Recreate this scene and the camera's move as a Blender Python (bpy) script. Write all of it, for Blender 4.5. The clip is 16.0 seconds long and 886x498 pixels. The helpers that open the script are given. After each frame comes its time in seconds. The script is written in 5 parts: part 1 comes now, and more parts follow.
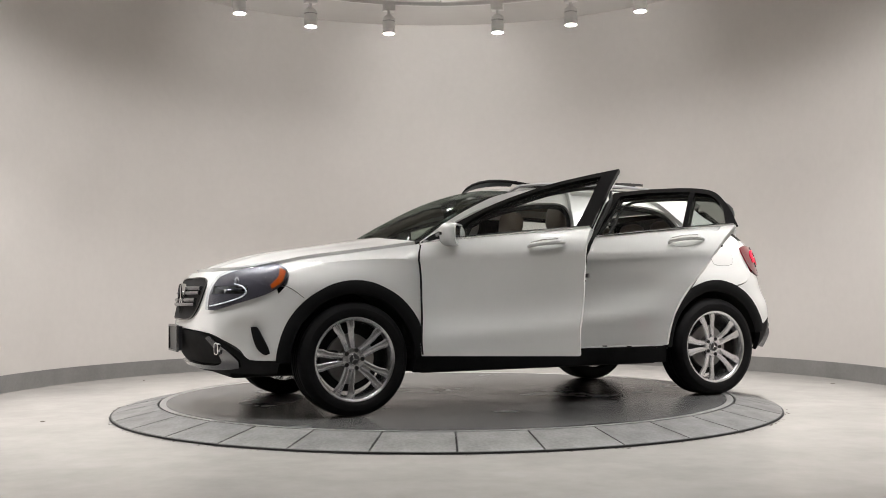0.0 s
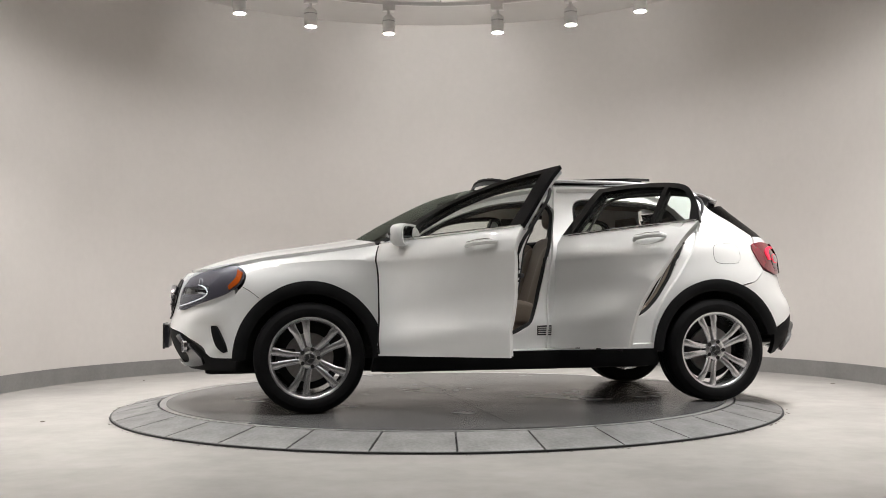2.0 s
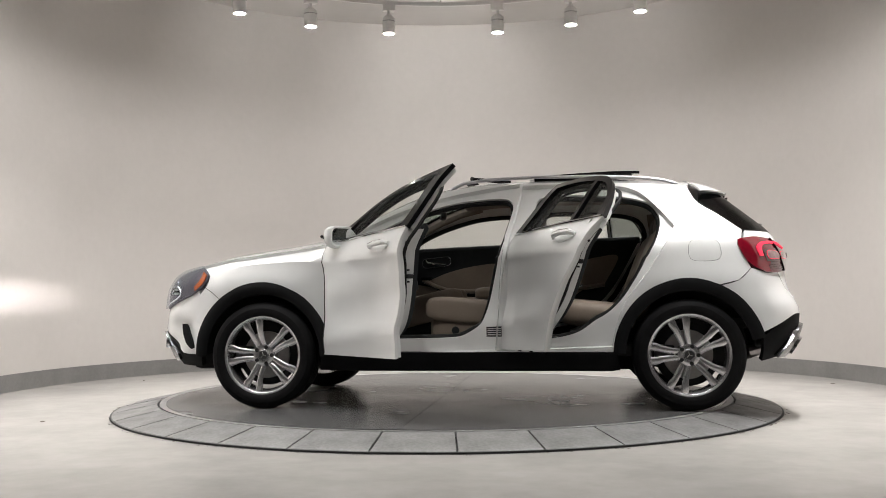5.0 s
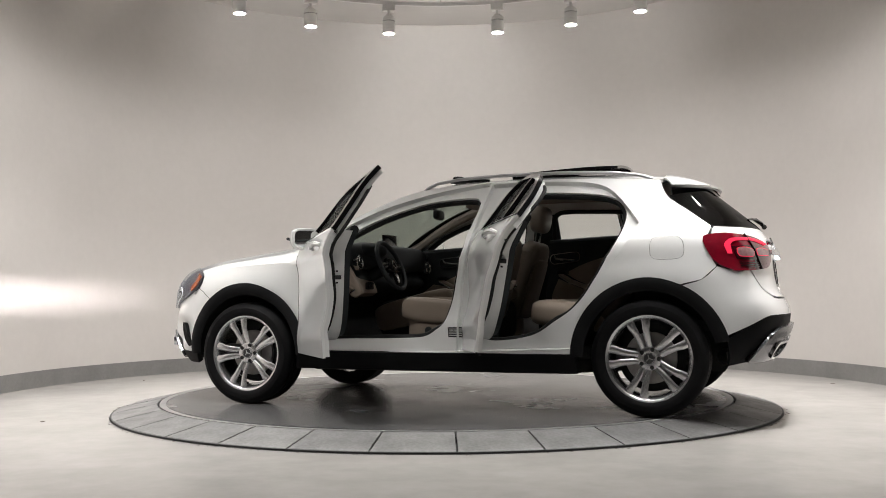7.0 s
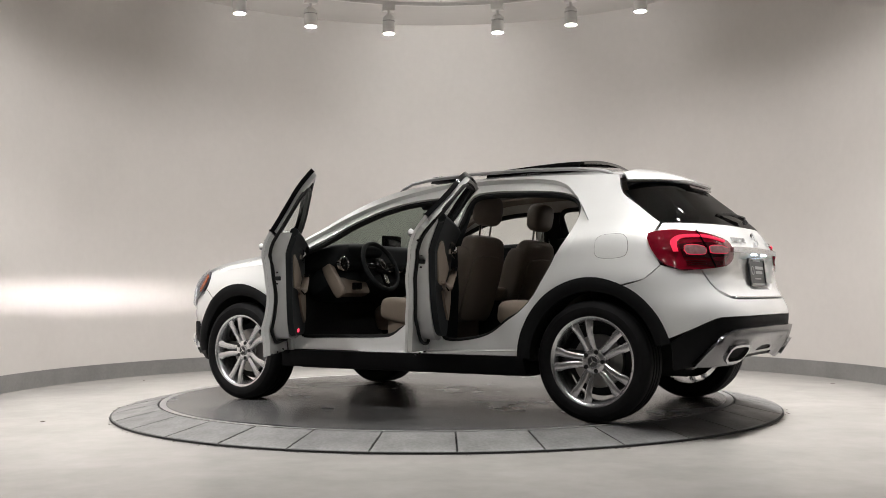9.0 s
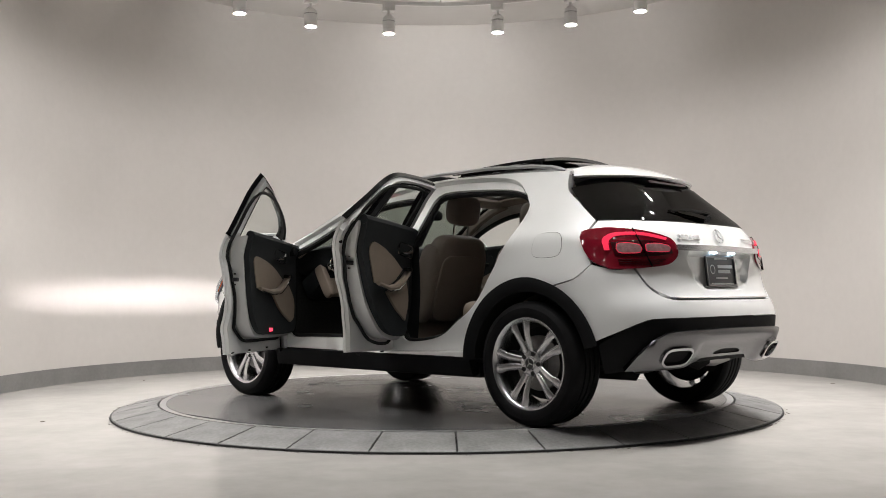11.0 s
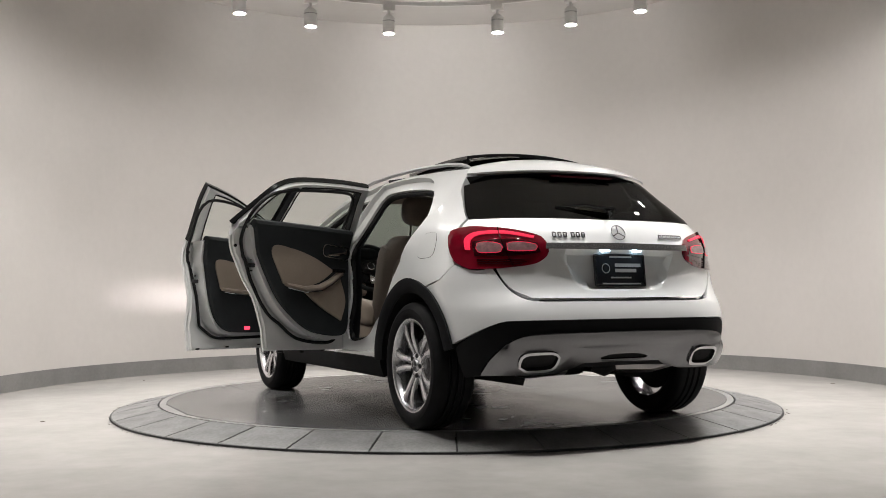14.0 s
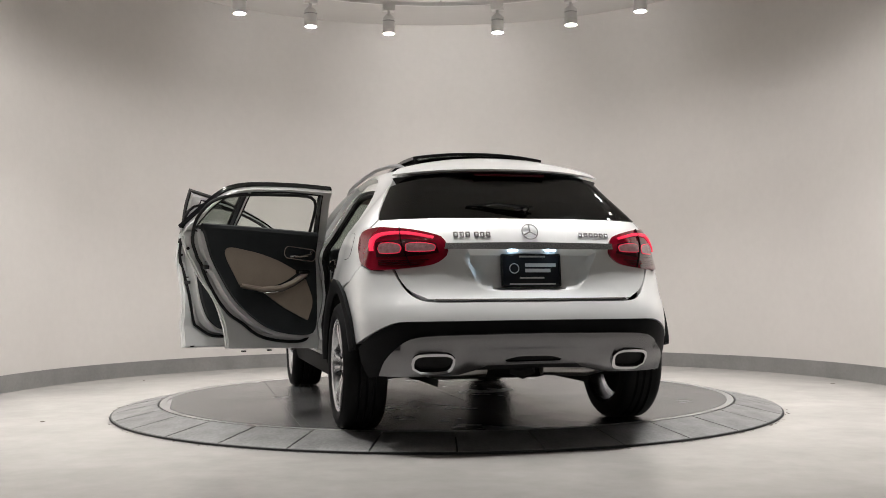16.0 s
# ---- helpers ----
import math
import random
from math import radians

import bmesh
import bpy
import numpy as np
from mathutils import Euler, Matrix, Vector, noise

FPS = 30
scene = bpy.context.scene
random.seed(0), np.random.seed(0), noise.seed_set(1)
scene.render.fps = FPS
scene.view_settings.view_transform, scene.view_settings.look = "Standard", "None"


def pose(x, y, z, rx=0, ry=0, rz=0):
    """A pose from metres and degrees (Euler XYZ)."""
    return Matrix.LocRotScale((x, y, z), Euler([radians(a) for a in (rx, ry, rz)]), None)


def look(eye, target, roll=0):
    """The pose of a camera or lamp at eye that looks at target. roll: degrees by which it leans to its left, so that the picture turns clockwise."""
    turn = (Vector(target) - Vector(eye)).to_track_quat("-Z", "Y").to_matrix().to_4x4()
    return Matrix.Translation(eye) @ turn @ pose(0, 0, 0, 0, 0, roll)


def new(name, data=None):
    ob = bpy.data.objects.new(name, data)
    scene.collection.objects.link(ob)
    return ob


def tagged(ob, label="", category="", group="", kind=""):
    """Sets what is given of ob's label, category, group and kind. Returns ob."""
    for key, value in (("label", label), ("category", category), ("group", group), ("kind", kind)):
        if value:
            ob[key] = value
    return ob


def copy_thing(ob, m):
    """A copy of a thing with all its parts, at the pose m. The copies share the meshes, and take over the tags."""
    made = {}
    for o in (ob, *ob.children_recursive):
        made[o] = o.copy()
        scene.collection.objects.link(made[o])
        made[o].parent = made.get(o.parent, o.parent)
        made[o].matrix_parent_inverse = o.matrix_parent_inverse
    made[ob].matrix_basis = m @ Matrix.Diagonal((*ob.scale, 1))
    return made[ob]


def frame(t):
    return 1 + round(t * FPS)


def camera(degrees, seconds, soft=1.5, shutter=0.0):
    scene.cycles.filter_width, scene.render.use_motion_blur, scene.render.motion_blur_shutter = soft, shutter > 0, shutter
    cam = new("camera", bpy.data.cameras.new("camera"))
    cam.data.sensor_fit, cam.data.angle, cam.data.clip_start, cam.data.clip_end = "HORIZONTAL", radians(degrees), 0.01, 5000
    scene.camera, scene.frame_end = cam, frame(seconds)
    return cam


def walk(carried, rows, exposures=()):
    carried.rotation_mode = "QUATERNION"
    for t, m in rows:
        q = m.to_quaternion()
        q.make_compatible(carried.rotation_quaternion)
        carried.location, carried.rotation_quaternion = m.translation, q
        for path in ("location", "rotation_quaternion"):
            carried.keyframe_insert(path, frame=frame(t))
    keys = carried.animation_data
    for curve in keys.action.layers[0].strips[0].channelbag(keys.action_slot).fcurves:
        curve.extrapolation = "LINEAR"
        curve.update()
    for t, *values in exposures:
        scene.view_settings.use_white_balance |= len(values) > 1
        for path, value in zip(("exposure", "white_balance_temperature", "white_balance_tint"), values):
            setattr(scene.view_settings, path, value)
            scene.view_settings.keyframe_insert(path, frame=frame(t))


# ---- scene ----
# ---- camera ----
EYE = (0.0, -7.238, 0.711)
cam = camera(48.7, 16.0, soft=0.9)
VIEW = look(EYE, (-0.0147, -0.2464, 1.0522), roll=-0.48)
walk(cam, [(0.0, VIEW), (16.0, VIEW)])

# ---- light and exposure ----
scene.view_settings.exposure = -0.03
world = bpy.data.worlds.new("world")
scene.world = world
world.use_nodes = True
world.node_tree.nodes["Background"].inputs[0].default_value = (1.0, 0.96, 0.92, 1)
world.node_tree.nodes["Background"].inputs[1].default_value = 0.03

TRACK_R, LAMP_Z = 2.66, 3.40
LAMP_ANGLES = [45.5, 61.6, 78.0, 102.0, 119.5, 136.0] + [160.0 + 16.92 * i for i in range(14)]


def spot(at, target, watts, size, blend, colour=(1.0, 0.972, 0.958), radius=0.045):
    data = bpy.data.lights.new("spot_light", "SPOT")
    data.energy, data.spot_size, data.spot_blend, data.color, data.shadow_soft_size = watts, radians(size), blend, colour, radius
    ob = new("spot_light", data)
    ob.matrix_world = look(at, target)
    return ob


BEAM_WATTS, FIELD_WATTS, SPILL_WATTS = 114.0, 84.0, 27.0
for a in LAMP_ANGLES:
    c, s = math.cos(radians(a)), math.sin(radians(a))
    here, below = (TRACK_R * c, TRACK_R * s, LAMP_Z - 0.020), (TRACK_R * c * 1.03, TRACK_R * s * 1.03, 0)
    outward = (TRACK_R * c * 1.12, TRACK_R * s * 1.12, 0)
    near = abs(a - 270.0) < 60.0
    dimmed = 0.6 if abs(a - 270.0) < 30.0 else 1.0
    wide = 1.6 if 30.0 < abs(a - 270.0) < 92.0 else 1.0
    spot(here, below, BEAM_WATTS * dimmed * (0.82 if wide > 1 else 1.0), 44, 0.8)
    spot(here, below, FIELD_WATTS * dimmed * wide, 84, 0.6)
    if not near:
        spot(here, outward, SPILL_WATTS, 174, 0.95)
# added lamps without fixtures, to lighten the upper back wall
spot((0.0, 2.80, 3.80), (0.0, 4.44, 3.15), 56.0, 112, 1.0)
for side in (-1, 1):
    spot((1.35 * side, 2.55, 3.80), (1.75 * side, 4.0, 3.40), 20.0, 140, 1.0)
# ---- helpers for meshes ----


def mesh_ob(name, verts, faces, mat, parent=None, smooth=True, sharp=32, label=""):
    me = bpy.data.meshes.new(name)
    me.from_pydata([tuple(v) for v in verts], [], faces)
    me.materials.append(mat)
    if smooth:
        me.shade_smooth()
        me.set_sharp_from_angle(angle=radians(sharp))
    me.update()
    ob = new(name, me)
    if parent:
        ob.parent = parent
    if label:
        ob["label"] = label
    return ob


def part(name, bm, mat, parent=None, label="", smooth=True, sharp=32):
    bmesh.ops.recalc_face_normals(bm, faces=bm.faces)
    me = bpy.data.meshes.new(name)
    bm.to_mesh(me)
    bm.free()
    me.materials.append(mat)
    if smooth:
        me.shade_smooth()
        me.set_sharp_from_angle(angle=radians(sharp))
    ob = new(name, me)
    if parent:
        ob.parent = parent
    if label:
        ob["label"] = label
    return ob


def empty(name, m=None, parent=None):
    ob = new(name)
    ob.empty_display_size = 0.1
    if parent:
        ob.parent = parent
    if m is not None:
        ob.matrix_basis = m
    return ob


def box(bm, lo, hi, bevel=0.0, seg=2, m=None):
    lo, hi = Vector(lo), Vector(hi)
    got = bmesh.ops.create_cube(bm, size=1.0)["verts"]
    for v in got:
        v.co = Vector((lo[i] + (hi[i] - lo[i]) * (v.co[i] + 0.5) for i in range(3)))
    if bevel:
        edges = list({e for v in got for e in v.link_edges})
        got = bmesh.ops.bevel(bm, geom=edges, offset=bevel, segments=seg, profile=0.6, affect="EDGES")["verts"]
    if m is not None:
        bmesh.ops.transform(bm, matrix=m, verts=got)
    return got


def revolve(bm, profile, m, seg=48, close=False):
    """A lathe: profile of (radius, along), turned about the local y axis, then moved by m."""
    rings = []
    for r, h in profile:
        rings.append([bm.verts.new(m @ Vector((r * math.cos(2 * math.pi * i / seg), h, r * math.sin(2 * math.pi * i / seg)))) for i in range(seg)])
    n = len(rings)
    for k in range(n if close else n - 1):
        a, b = rings[k], rings[(k + 1) % n]
        for i in range(seg):
            j = (i + 1) % seg
            bm.faces.new((a[i], a[j], b[j], b[i]))
    return rings


def tube(bm, pts, r, seg=8, closed=False, flat=1.0):
    """A round bar along points."""
    pts = [Vector(p) for p in pts]
    rings, up = [], Vector((0, 0, 1))
    n = len(pts)
    for i, p in enumerate(pts):
        a = pts[i - 1] if (i > 0 or closed) else p
        b = pts[(i + 1) % n] if (i < n - 1 or closed) else p
        d = (b - a).normalized()
        if abs(d.z) > 0.95:
            side = d.cross(Vector((0, 1, 0))).normalized()
        else:
            side = d.cross(up).normalized()
        top = side.cross(d)
        rr = r[i] if isinstance(r, (list, tuple)) else r
        rings.append([bm.verts.new(p + rr * (math.cos(2 * math.pi * k / seg) * side + flat * math.sin(2 * math.pi * k / seg) * top)) for k in range(seg)])
    for i in range(n if closed else n - 1):
        a, b = rings[i], rings[(i + 1) % n]
        for k in range(seg):
            j = (k + 1) % seg
            bm.faces.new((a[k], a[j], b[j], b[k]))
    if not closed:
        bm.faces.new(rings[0][::-1])
        bm.faces.new(rings[-1])


# ---- materials ----
class Mat:
    """A node material in the making."""

    def __init__(self, name, colour, rough=0.5, metal=0.0):
        self.m = bpy.data.materials.new(name)
        self.m.use_nodes = True
        self.t = self.m.node_tree
        self.b = self.t.nodes["Principled BSDF"]
        self.put("Base Color", (*colour, 1)), self.put("Roughness", rough), self.put("Metallic", metal)
        self.c = colour
        self.pos = self.t.nodes.new("ShaderNodeTexCoord").outputs["Object"]

    def put(self, key, value):
        self.b.inputs[key].default_value = value
        return self

    def noise(self, scale, detail=4.0, rough=0.6, stretch=None):
        n = self.t.nodes.new("ShaderNodeTexNoise")
        n.inputs["Scale"].default_value, n.inputs["Detail"].default_value, n.inputs["Roughness"].default_value = scale, detail, rough
        src = self.pos
        if stretch:
            mp = self.t.nodes.new("ShaderNodeMapping")
            mp.inputs["Scale"].default_value = stretch
            self.t.links.new(src, mp.inputs["Vector"])
            src = mp.outputs["Vector"]
        self.t.links.new(src, n.inputs["Vector"])
        return n.outputs["Fac"]

    def ramp(self, fac, stops):
        r = self.t.nodes.new("ShaderNodeValToRGB")
        while len(r.color_ramp.elements) < len(stops):
            r.color_ramp.elements.new(0.5)
        for e, (p, col) in zip(r.color_ramp.elements, stops):
            e.position, e.color = p, (*col, 1) if len(col) == 3 else col
        self.t.links.new(fac, r.inputs["Fac"])
        return r.outputs["Color"]

    def mul(self, a, b, mode="MULTIPLY", fac=1.0):
        x = self.t.nodes.new("ShaderNodeMix")
        x.data_type, x.blend_type = "RGBA", mode
        x.inputs[0].default_value = fac
        self.t.links.new(a, x.inputs[6])
        self.t.links.new(b, x.inputs[7])
        return x.outputs[2]

    def colour(self, out):
        self.t.links.new(out, self.b.inputs["Base Color"])
        return self

    def vary(self, scale, amount, detail=4.0, stretch=None, scale2=None, amount2=0.0):
        """Two scales of brightness change round the base colour."""
        def tone(k):
            return tuple(min(1.0, c * k) for c in self.c)
        out = self.ramp(self.noise(scale, detail, 0.6, stretch), [(0.3, tone(1 - amount)), (0.7, tone(1 + amount))])
        if scale2:
            g = self.ramp(self.noise(scale2, 3.0), [(0.3, (1 - amount2,) * 3), (0.7, (1.0,) * 3)])
            out = self.mul(out, g)
        return self.colour(out)

    def roughen(self, scale, lo, hi, stretch=None):
        r = self.ramp(self.noise(scale, 4.0, 0.6, stretch), [(0.2, (lo,) * 3), (0.8, (hi,) * 3)])
        self.t.links.new(r, self.b.inputs["Roughness"])
        return self

    def bump(self, scale, strength, distance=0.002, detail=4.0, stretch=None):
        n = self.t.nodes.new("ShaderNodeBump")
        n.inputs["Strength"].default_value, n.inputs["Distance"].default_value = strength, distance
        self.t.links.new(self.noise(scale, detail, 0.6, stretch), n.inputs["Height"])
        self.t.links.new(n.outputs["Normal"], self.b.inputs["Normal"])
        return self

    def glow(self, colour, strength):
        self.put("Emission Color", (*colour, 1)), self.put("Emission Strength", strength)
        return self


M_WALL = Mat("wall_paint", (0.60, 0.573, 0.547), 0.75).vary(0.7, 0.03, scale2=14, amount2=0.03).bump(120, 0.08, 0.001).m
M_BASE = Mat("base_rubber", (0.22, 0.215, 0.21), 0.55).vary(3.0, 0.12, scale2=40, amount2=0.1).m
M_CEIL = Mat("ceiling_paint", (0.62, 0.60, 0.58), 0.8).vary(2.0, 0.03).m
M_BAY = Mat("dim_bay_paint", (0.16, 0.155, 0.15), 0.8).vary(0.8, 0.06, scale2=12, amount2=0.05).m
_f = Mat("sealed_concrete", (0.39, 0.374, 0.354), 0.24)
M_FLOOR = _f.vary(1.3, 0.10, 9.0, scale2=7, amount2=0.09).roughen(0.8, 0.22, 0.28).m
M_DISC = Mat("turntable_deck", (0.095, 0.095, 0.095), 0.30).vary(0.8, 0.20, 6.0, scale2=5, amount2=0.18).roughen(1.2, 0.20, 0.31).m
_p = Mat("ring_plate", (0.205, 0.203, 0.20), 0.5).vary(3.5, 0.28, 7.0, scale2=60, amount2=0.3).roughen(9.0, 0.35, 0.65).bump(220, 0.2, 0.001)
_each = _p.t.nodes.new("ShaderNodeObjectInfo").outputs["Random"]
_src = _p.b.inputs["Base Color"].links[0].from_socket
M_PLATE = _p.colour(_p.mul(_src, _p.ramp(_each, [(0.0, (0.78, 0.78, 0.79)), (1.0, (1.0, 1.0, 0.99))]))).m
M_DARK = Mat("dark_gap", (0.02, 0.02, 0.02), 0.7).m
M_LAMPW = Mat("white_enamel", (0.75, 0.74, 0.72), 0.4).vary(20, 0.03).m
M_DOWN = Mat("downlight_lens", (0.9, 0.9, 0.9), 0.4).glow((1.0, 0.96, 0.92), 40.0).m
M_LENS = Mat("lamp_lens", (0.9, 0.9, 0.9), 0.4).glow((1.0, 0.96, 0.92), 160.0).m

# ---- the round room ----
WALL_R, WALL_Y, FLOOR_Z, CEIL_Z = 3.76, 0.72, -0.072, 3.995


def arc_wall(name, r, thick, z0, z1, a0, a1, n, mat, kind="structure"):
    bm = bmesh.new()
    rows = []
    for i in range(n + 1):
        a = radians(a0 + (a1 - a0) * i / n)
        c, s = math.cos(a), math.sin(a)
        rows.append([bm.verts.new((q * c, WALL_Y + q * s, z)) for q, z in ((r, z0), (r, z1), (r + thick, z1), (r + thick, z0))])
    for a, b in zip(rows, rows[1:]):
        for k in range(4):
            bm.faces.new((a[k], b[k], b[(k + 1) % 4], a[(k + 1) % 4]))
    bm.faces.new(rows[0]), bm.faces.new(rows[-1][::-1])
    return tagged(part(name, bm, mat), kind=kind)


tagged(arc_wall("wall_curved", WALL_R, 0.15, FLOOR_Z, CEIL_Z, -38, 218, 160, M_WALL), "curved smooth wall painted warm off-white around the turntable", "wall")
tagged(arc_wall("baseboard", WALL_R - 0.008, 0.008, FLOOR_Z, FLOOR_Z + 0.150, -38, 218, 160, M_BASE), "grey rubber base strip along the curved wall", "baseboard")


def slab(name, lo, hi, mat, label, category):
    bm = bmesh.new()
    box(bm, lo, hi)
    return tagged(part(name, bm, mat, smooth=False), label, category, kind="structure")


slab("floor", (-6, -11, FLOOR_Z - 0.2), (6, 5.0, FLOOR_Z), M_FLOOR, "pale polished concrete floor with faint stains", "floor")
slab("ceiling", (-6, -11, CEIL_Z), (6, 5.0, CEIL_Z + 0.1), M_CEIL, "plain pale painted ceiling above the track lights", "ceiling")
# unseen bay walls; their dark colour stands for the dimness behind the camera
slab("wall_left", (-4.15, -11, FLOOR_Z), (-4.0, -1.59, CEIL_Z), M_BAY, "unseen side wall of the showroom bay, dark grey for a dim room", "wall")
slab("wall_right", (4.0, -11, FLOOR_Z), (4.15, -1.59, CEIL_Z), M_BAY, "unseen side wall of the showroom bay, dark grey for a dim room", "wall")
slab("wall_back", (-6, -11.15, FLOOR_Z), (6, -11, CEIL_Z), M_BAY, "unseen end wall of the showroom bay, dark grey for a dim room", "wall")
for s, n in ((-1, "wall_return_left"), (1, "wall_return_right")):
    slab(n, (min(s * 2.96, s * 4.0), -1.75, FLOOR_Z), (max(s * 2.96, s * 4.0), -1.6, CEIL_Z), M_WALL, "plain off-white return wall beside the turntable", "wall")

# ---- turntable ----
DISC_R, RING_R = 2.025, 2.340
RING_STEP = 360 / 33.0
ring = empty("turntable_ring")
tagged(ring, "fixed grey stone-look ring of wedge plates around the turntable", "turntable ring")


def wedge(r0, r1, half, z_in, z_out, low, bev=0.004):
    """A ring plate that slopes down to its outer edge."""
    bm = bmesh.new()
    top, bot = [], []
    n = 8
    for r, z in ((r0, z_in - bev), (r0 + bev, z_in), (r1 - bev, z_out), (r1, z_out - bev)):
        a = half - bev * 0.5 / r
        top.append([bm.verts.new((r * math.cos(a * (2 * i / n - 1)), r * math.sin(a * (2 * i / n - 1)), z)) for i in range(n + 1)])
    bot = [[bm.verts.new((v.co.x, v.co.y, low)) for v in row] for row in (top[0], top[-1])]
    for a, b in zip(top, top[1:]):
        for i in range(n):
            bm.faces.new((a[i], b[i], b[i + 1], a[i + 1]))
    for a, b in ((top[0], bot[0]), (top[-1], bot[1])):
        for i in range(n):
            bm.faces.new((a[i], a[i + 1], b[i + 1], b[i]))
    for i in (0, n):
        bm.faces.new([row[i] for row in top] + [bot[1][i], bot[0][i]])
    return bm


_w = part("plate", wedge(DISC_R + 0.012, RING_R - 0.006, radians(RING_STEP / 2) - 0.0016, 0.0, -0.056, FLOOR_Z + 0.002), M_PLATE, ring, sharp=20)
for i in range(33):
    ob = _w if i == 0 else new("plate", _w.data)
    ob.parent = ring
    ob.matrix_basis = pose(0, 0, random.uniform(-0.0012, 0.0), 0, 0, -90 + 1.3 + RING_STEP * (i + 0.5))
bm = bmesh.new()
revolve(bm, [(DISC_R + 0.004, FLOOR_Z + 0.002), (DISC_R + 0.004, -0.030), (RING_R - 0.012, -0.066), (RING_R + 0.006, FLOOR_Z + 0.002)], pose(0, 0, 0, 90) @ Matrix.Diagonal((1, 1, -1, 1)), 160)
part("bedding", bm, M_DARK, ring, "dark gap under the plates")

# dark strip that draws the shaded gap at the ring's outer edge
bm = bmesh.new()
revolve(bm, [(RING_R - 0.007, FLOOR_Z + 0.001), (RING_R + 0.002, FLOOR_Z + 0.001), (RING_R + 0.002, -0.0605), (RING_R - 0.005, -0.0590)], pose(0, 0, 0, 90) @ Matrix.Diagonal((1, 1, -1, 1)), 160)
part("edge_strip", bm, M_DARK, ring, "dark strip in place of the shaded gap round the ring's foot")

disc = empty("turntable_disc")
tagged(disc, "round grey turning deck with seams and a thin metal rim", "turntable")


def sector(r0, r1, a0, a1, z, low, n):
    bm = bmesh.new()
    rows = []
    for i in range(n + 1):
        a = a0 + (a1 - a0) * i / n
        rows.append([bm.verts.new((r * math.cos(a), r * math.sin(a), q)) for r, q in ((r0, z), (r1, z), (r1, low), (r0, low))])
    for a, b in zip(rows, rows[1:]):
        for k in range(4):
            bm.faces.new((a[k], a[(k + 1) % 4], b[(k + 1) % 4], b[k]))
    bm.faces.new(rows[0]), bm.faces.new(rows[-1][::-1])
    return bm


def disc_panels():
    """Deck boards: strips of the round deck, cut by straight seams 1.2 m apart and one across."""
    cuts = [-1.95, -1.22, -0.0, 1.22, 1.95]
    r = DISC_R - 0.045
    for a, b in zip(cuts, cuts[1:]):
        for side in (1, -1):
            lo, hi = a + 0.002, b - 0.002
            pts = []
            n = 24
            for i in range(n + 1):
                y = lo + (hi - lo) * i / n
                pts.append((side * math.sqrt(max(0.0, r * r - y * y)), y))
            loop = [(side * 0.002, lo)] + pts + [(side * 0.002, hi)]
            bm = bmesh.new()
            vs = [bm.verts.new((x, y, 0.0)) for x, y in loop]
            f = bm.faces.new(vs)
            f.normal_update()
            got = bmesh.ops.extrude_face_region(bm, geom=[f])["geom"]
            bmesh.ops.translate(bm, vec=(0, 0, -0.012), verts=[v for v in got if isinstance(v, bmesh.types.BMVert)])
            part("deck_panel", bm, M_DISC, disc, sharp=30)


disc_panels()
bm = bmesh.new()
revolve(bm, [(0.0, -0.006), (DISC_R - 0.04, -0.006), (DISC_R - 0.04, 0.0), (DISC_R, 0.0), (DISC_R, -0.030)], Matrix(((1, 0, 0, 0), (0, 0, 1, 0), (0, 1, 0, 0), (0, 0, 0, 1))), 160)
part("rim", bm, Mat("rim_steel", (0.33, 0.325, 0.32), 0.42, 0.6).vary(5, 0.15).m, disc, "thin worn metal rim")
bm = bmesh.new()
revolve(bm, [(DISC_R - 0.002, -0.027), (DISC_R + 0.014, -0.027)], Matrix(((1, 0, 0, 0), (0, 0, 1, 0), (0, 1, 0, 0), (0, 0, 0, 1))), 160)
part("gap_floor", bm, M_DARK, ring)

# ---- track and lamps ----
track = empty("lamp_track")
tagged(track, "white circular lighting track hung below the ceiling", "lighting track")
UP = Matrix(((1, 0, 0, 0), (0, 0, 1, 0), (0, 1, 0, 0), (0, 0, 0, 1)))
bm = bmesh.new()
revolve(bm, [(TRACK_R - 0.018, 3.685), (TRACK_R + 0.018, 3.685), (TRACK_R + 0.018, 3.72), (TRACK_R - 0.018, 3.72)], UP, 120, True)
part("rail", bm, M_LAMPW, track)
bm = bmesh.new()
tube(bm, [(TRACK_R * math.cos(radians(90.6)), TRACK_R * math.sin(radians(90.6)), 3.70), (TRACK_R * math.cos(radians(90.6)), TRACK_R * math.sin(radians(90.6)), CEIL_Z)], 0.008)
part("hanger", bm, M_LAMPW, track)


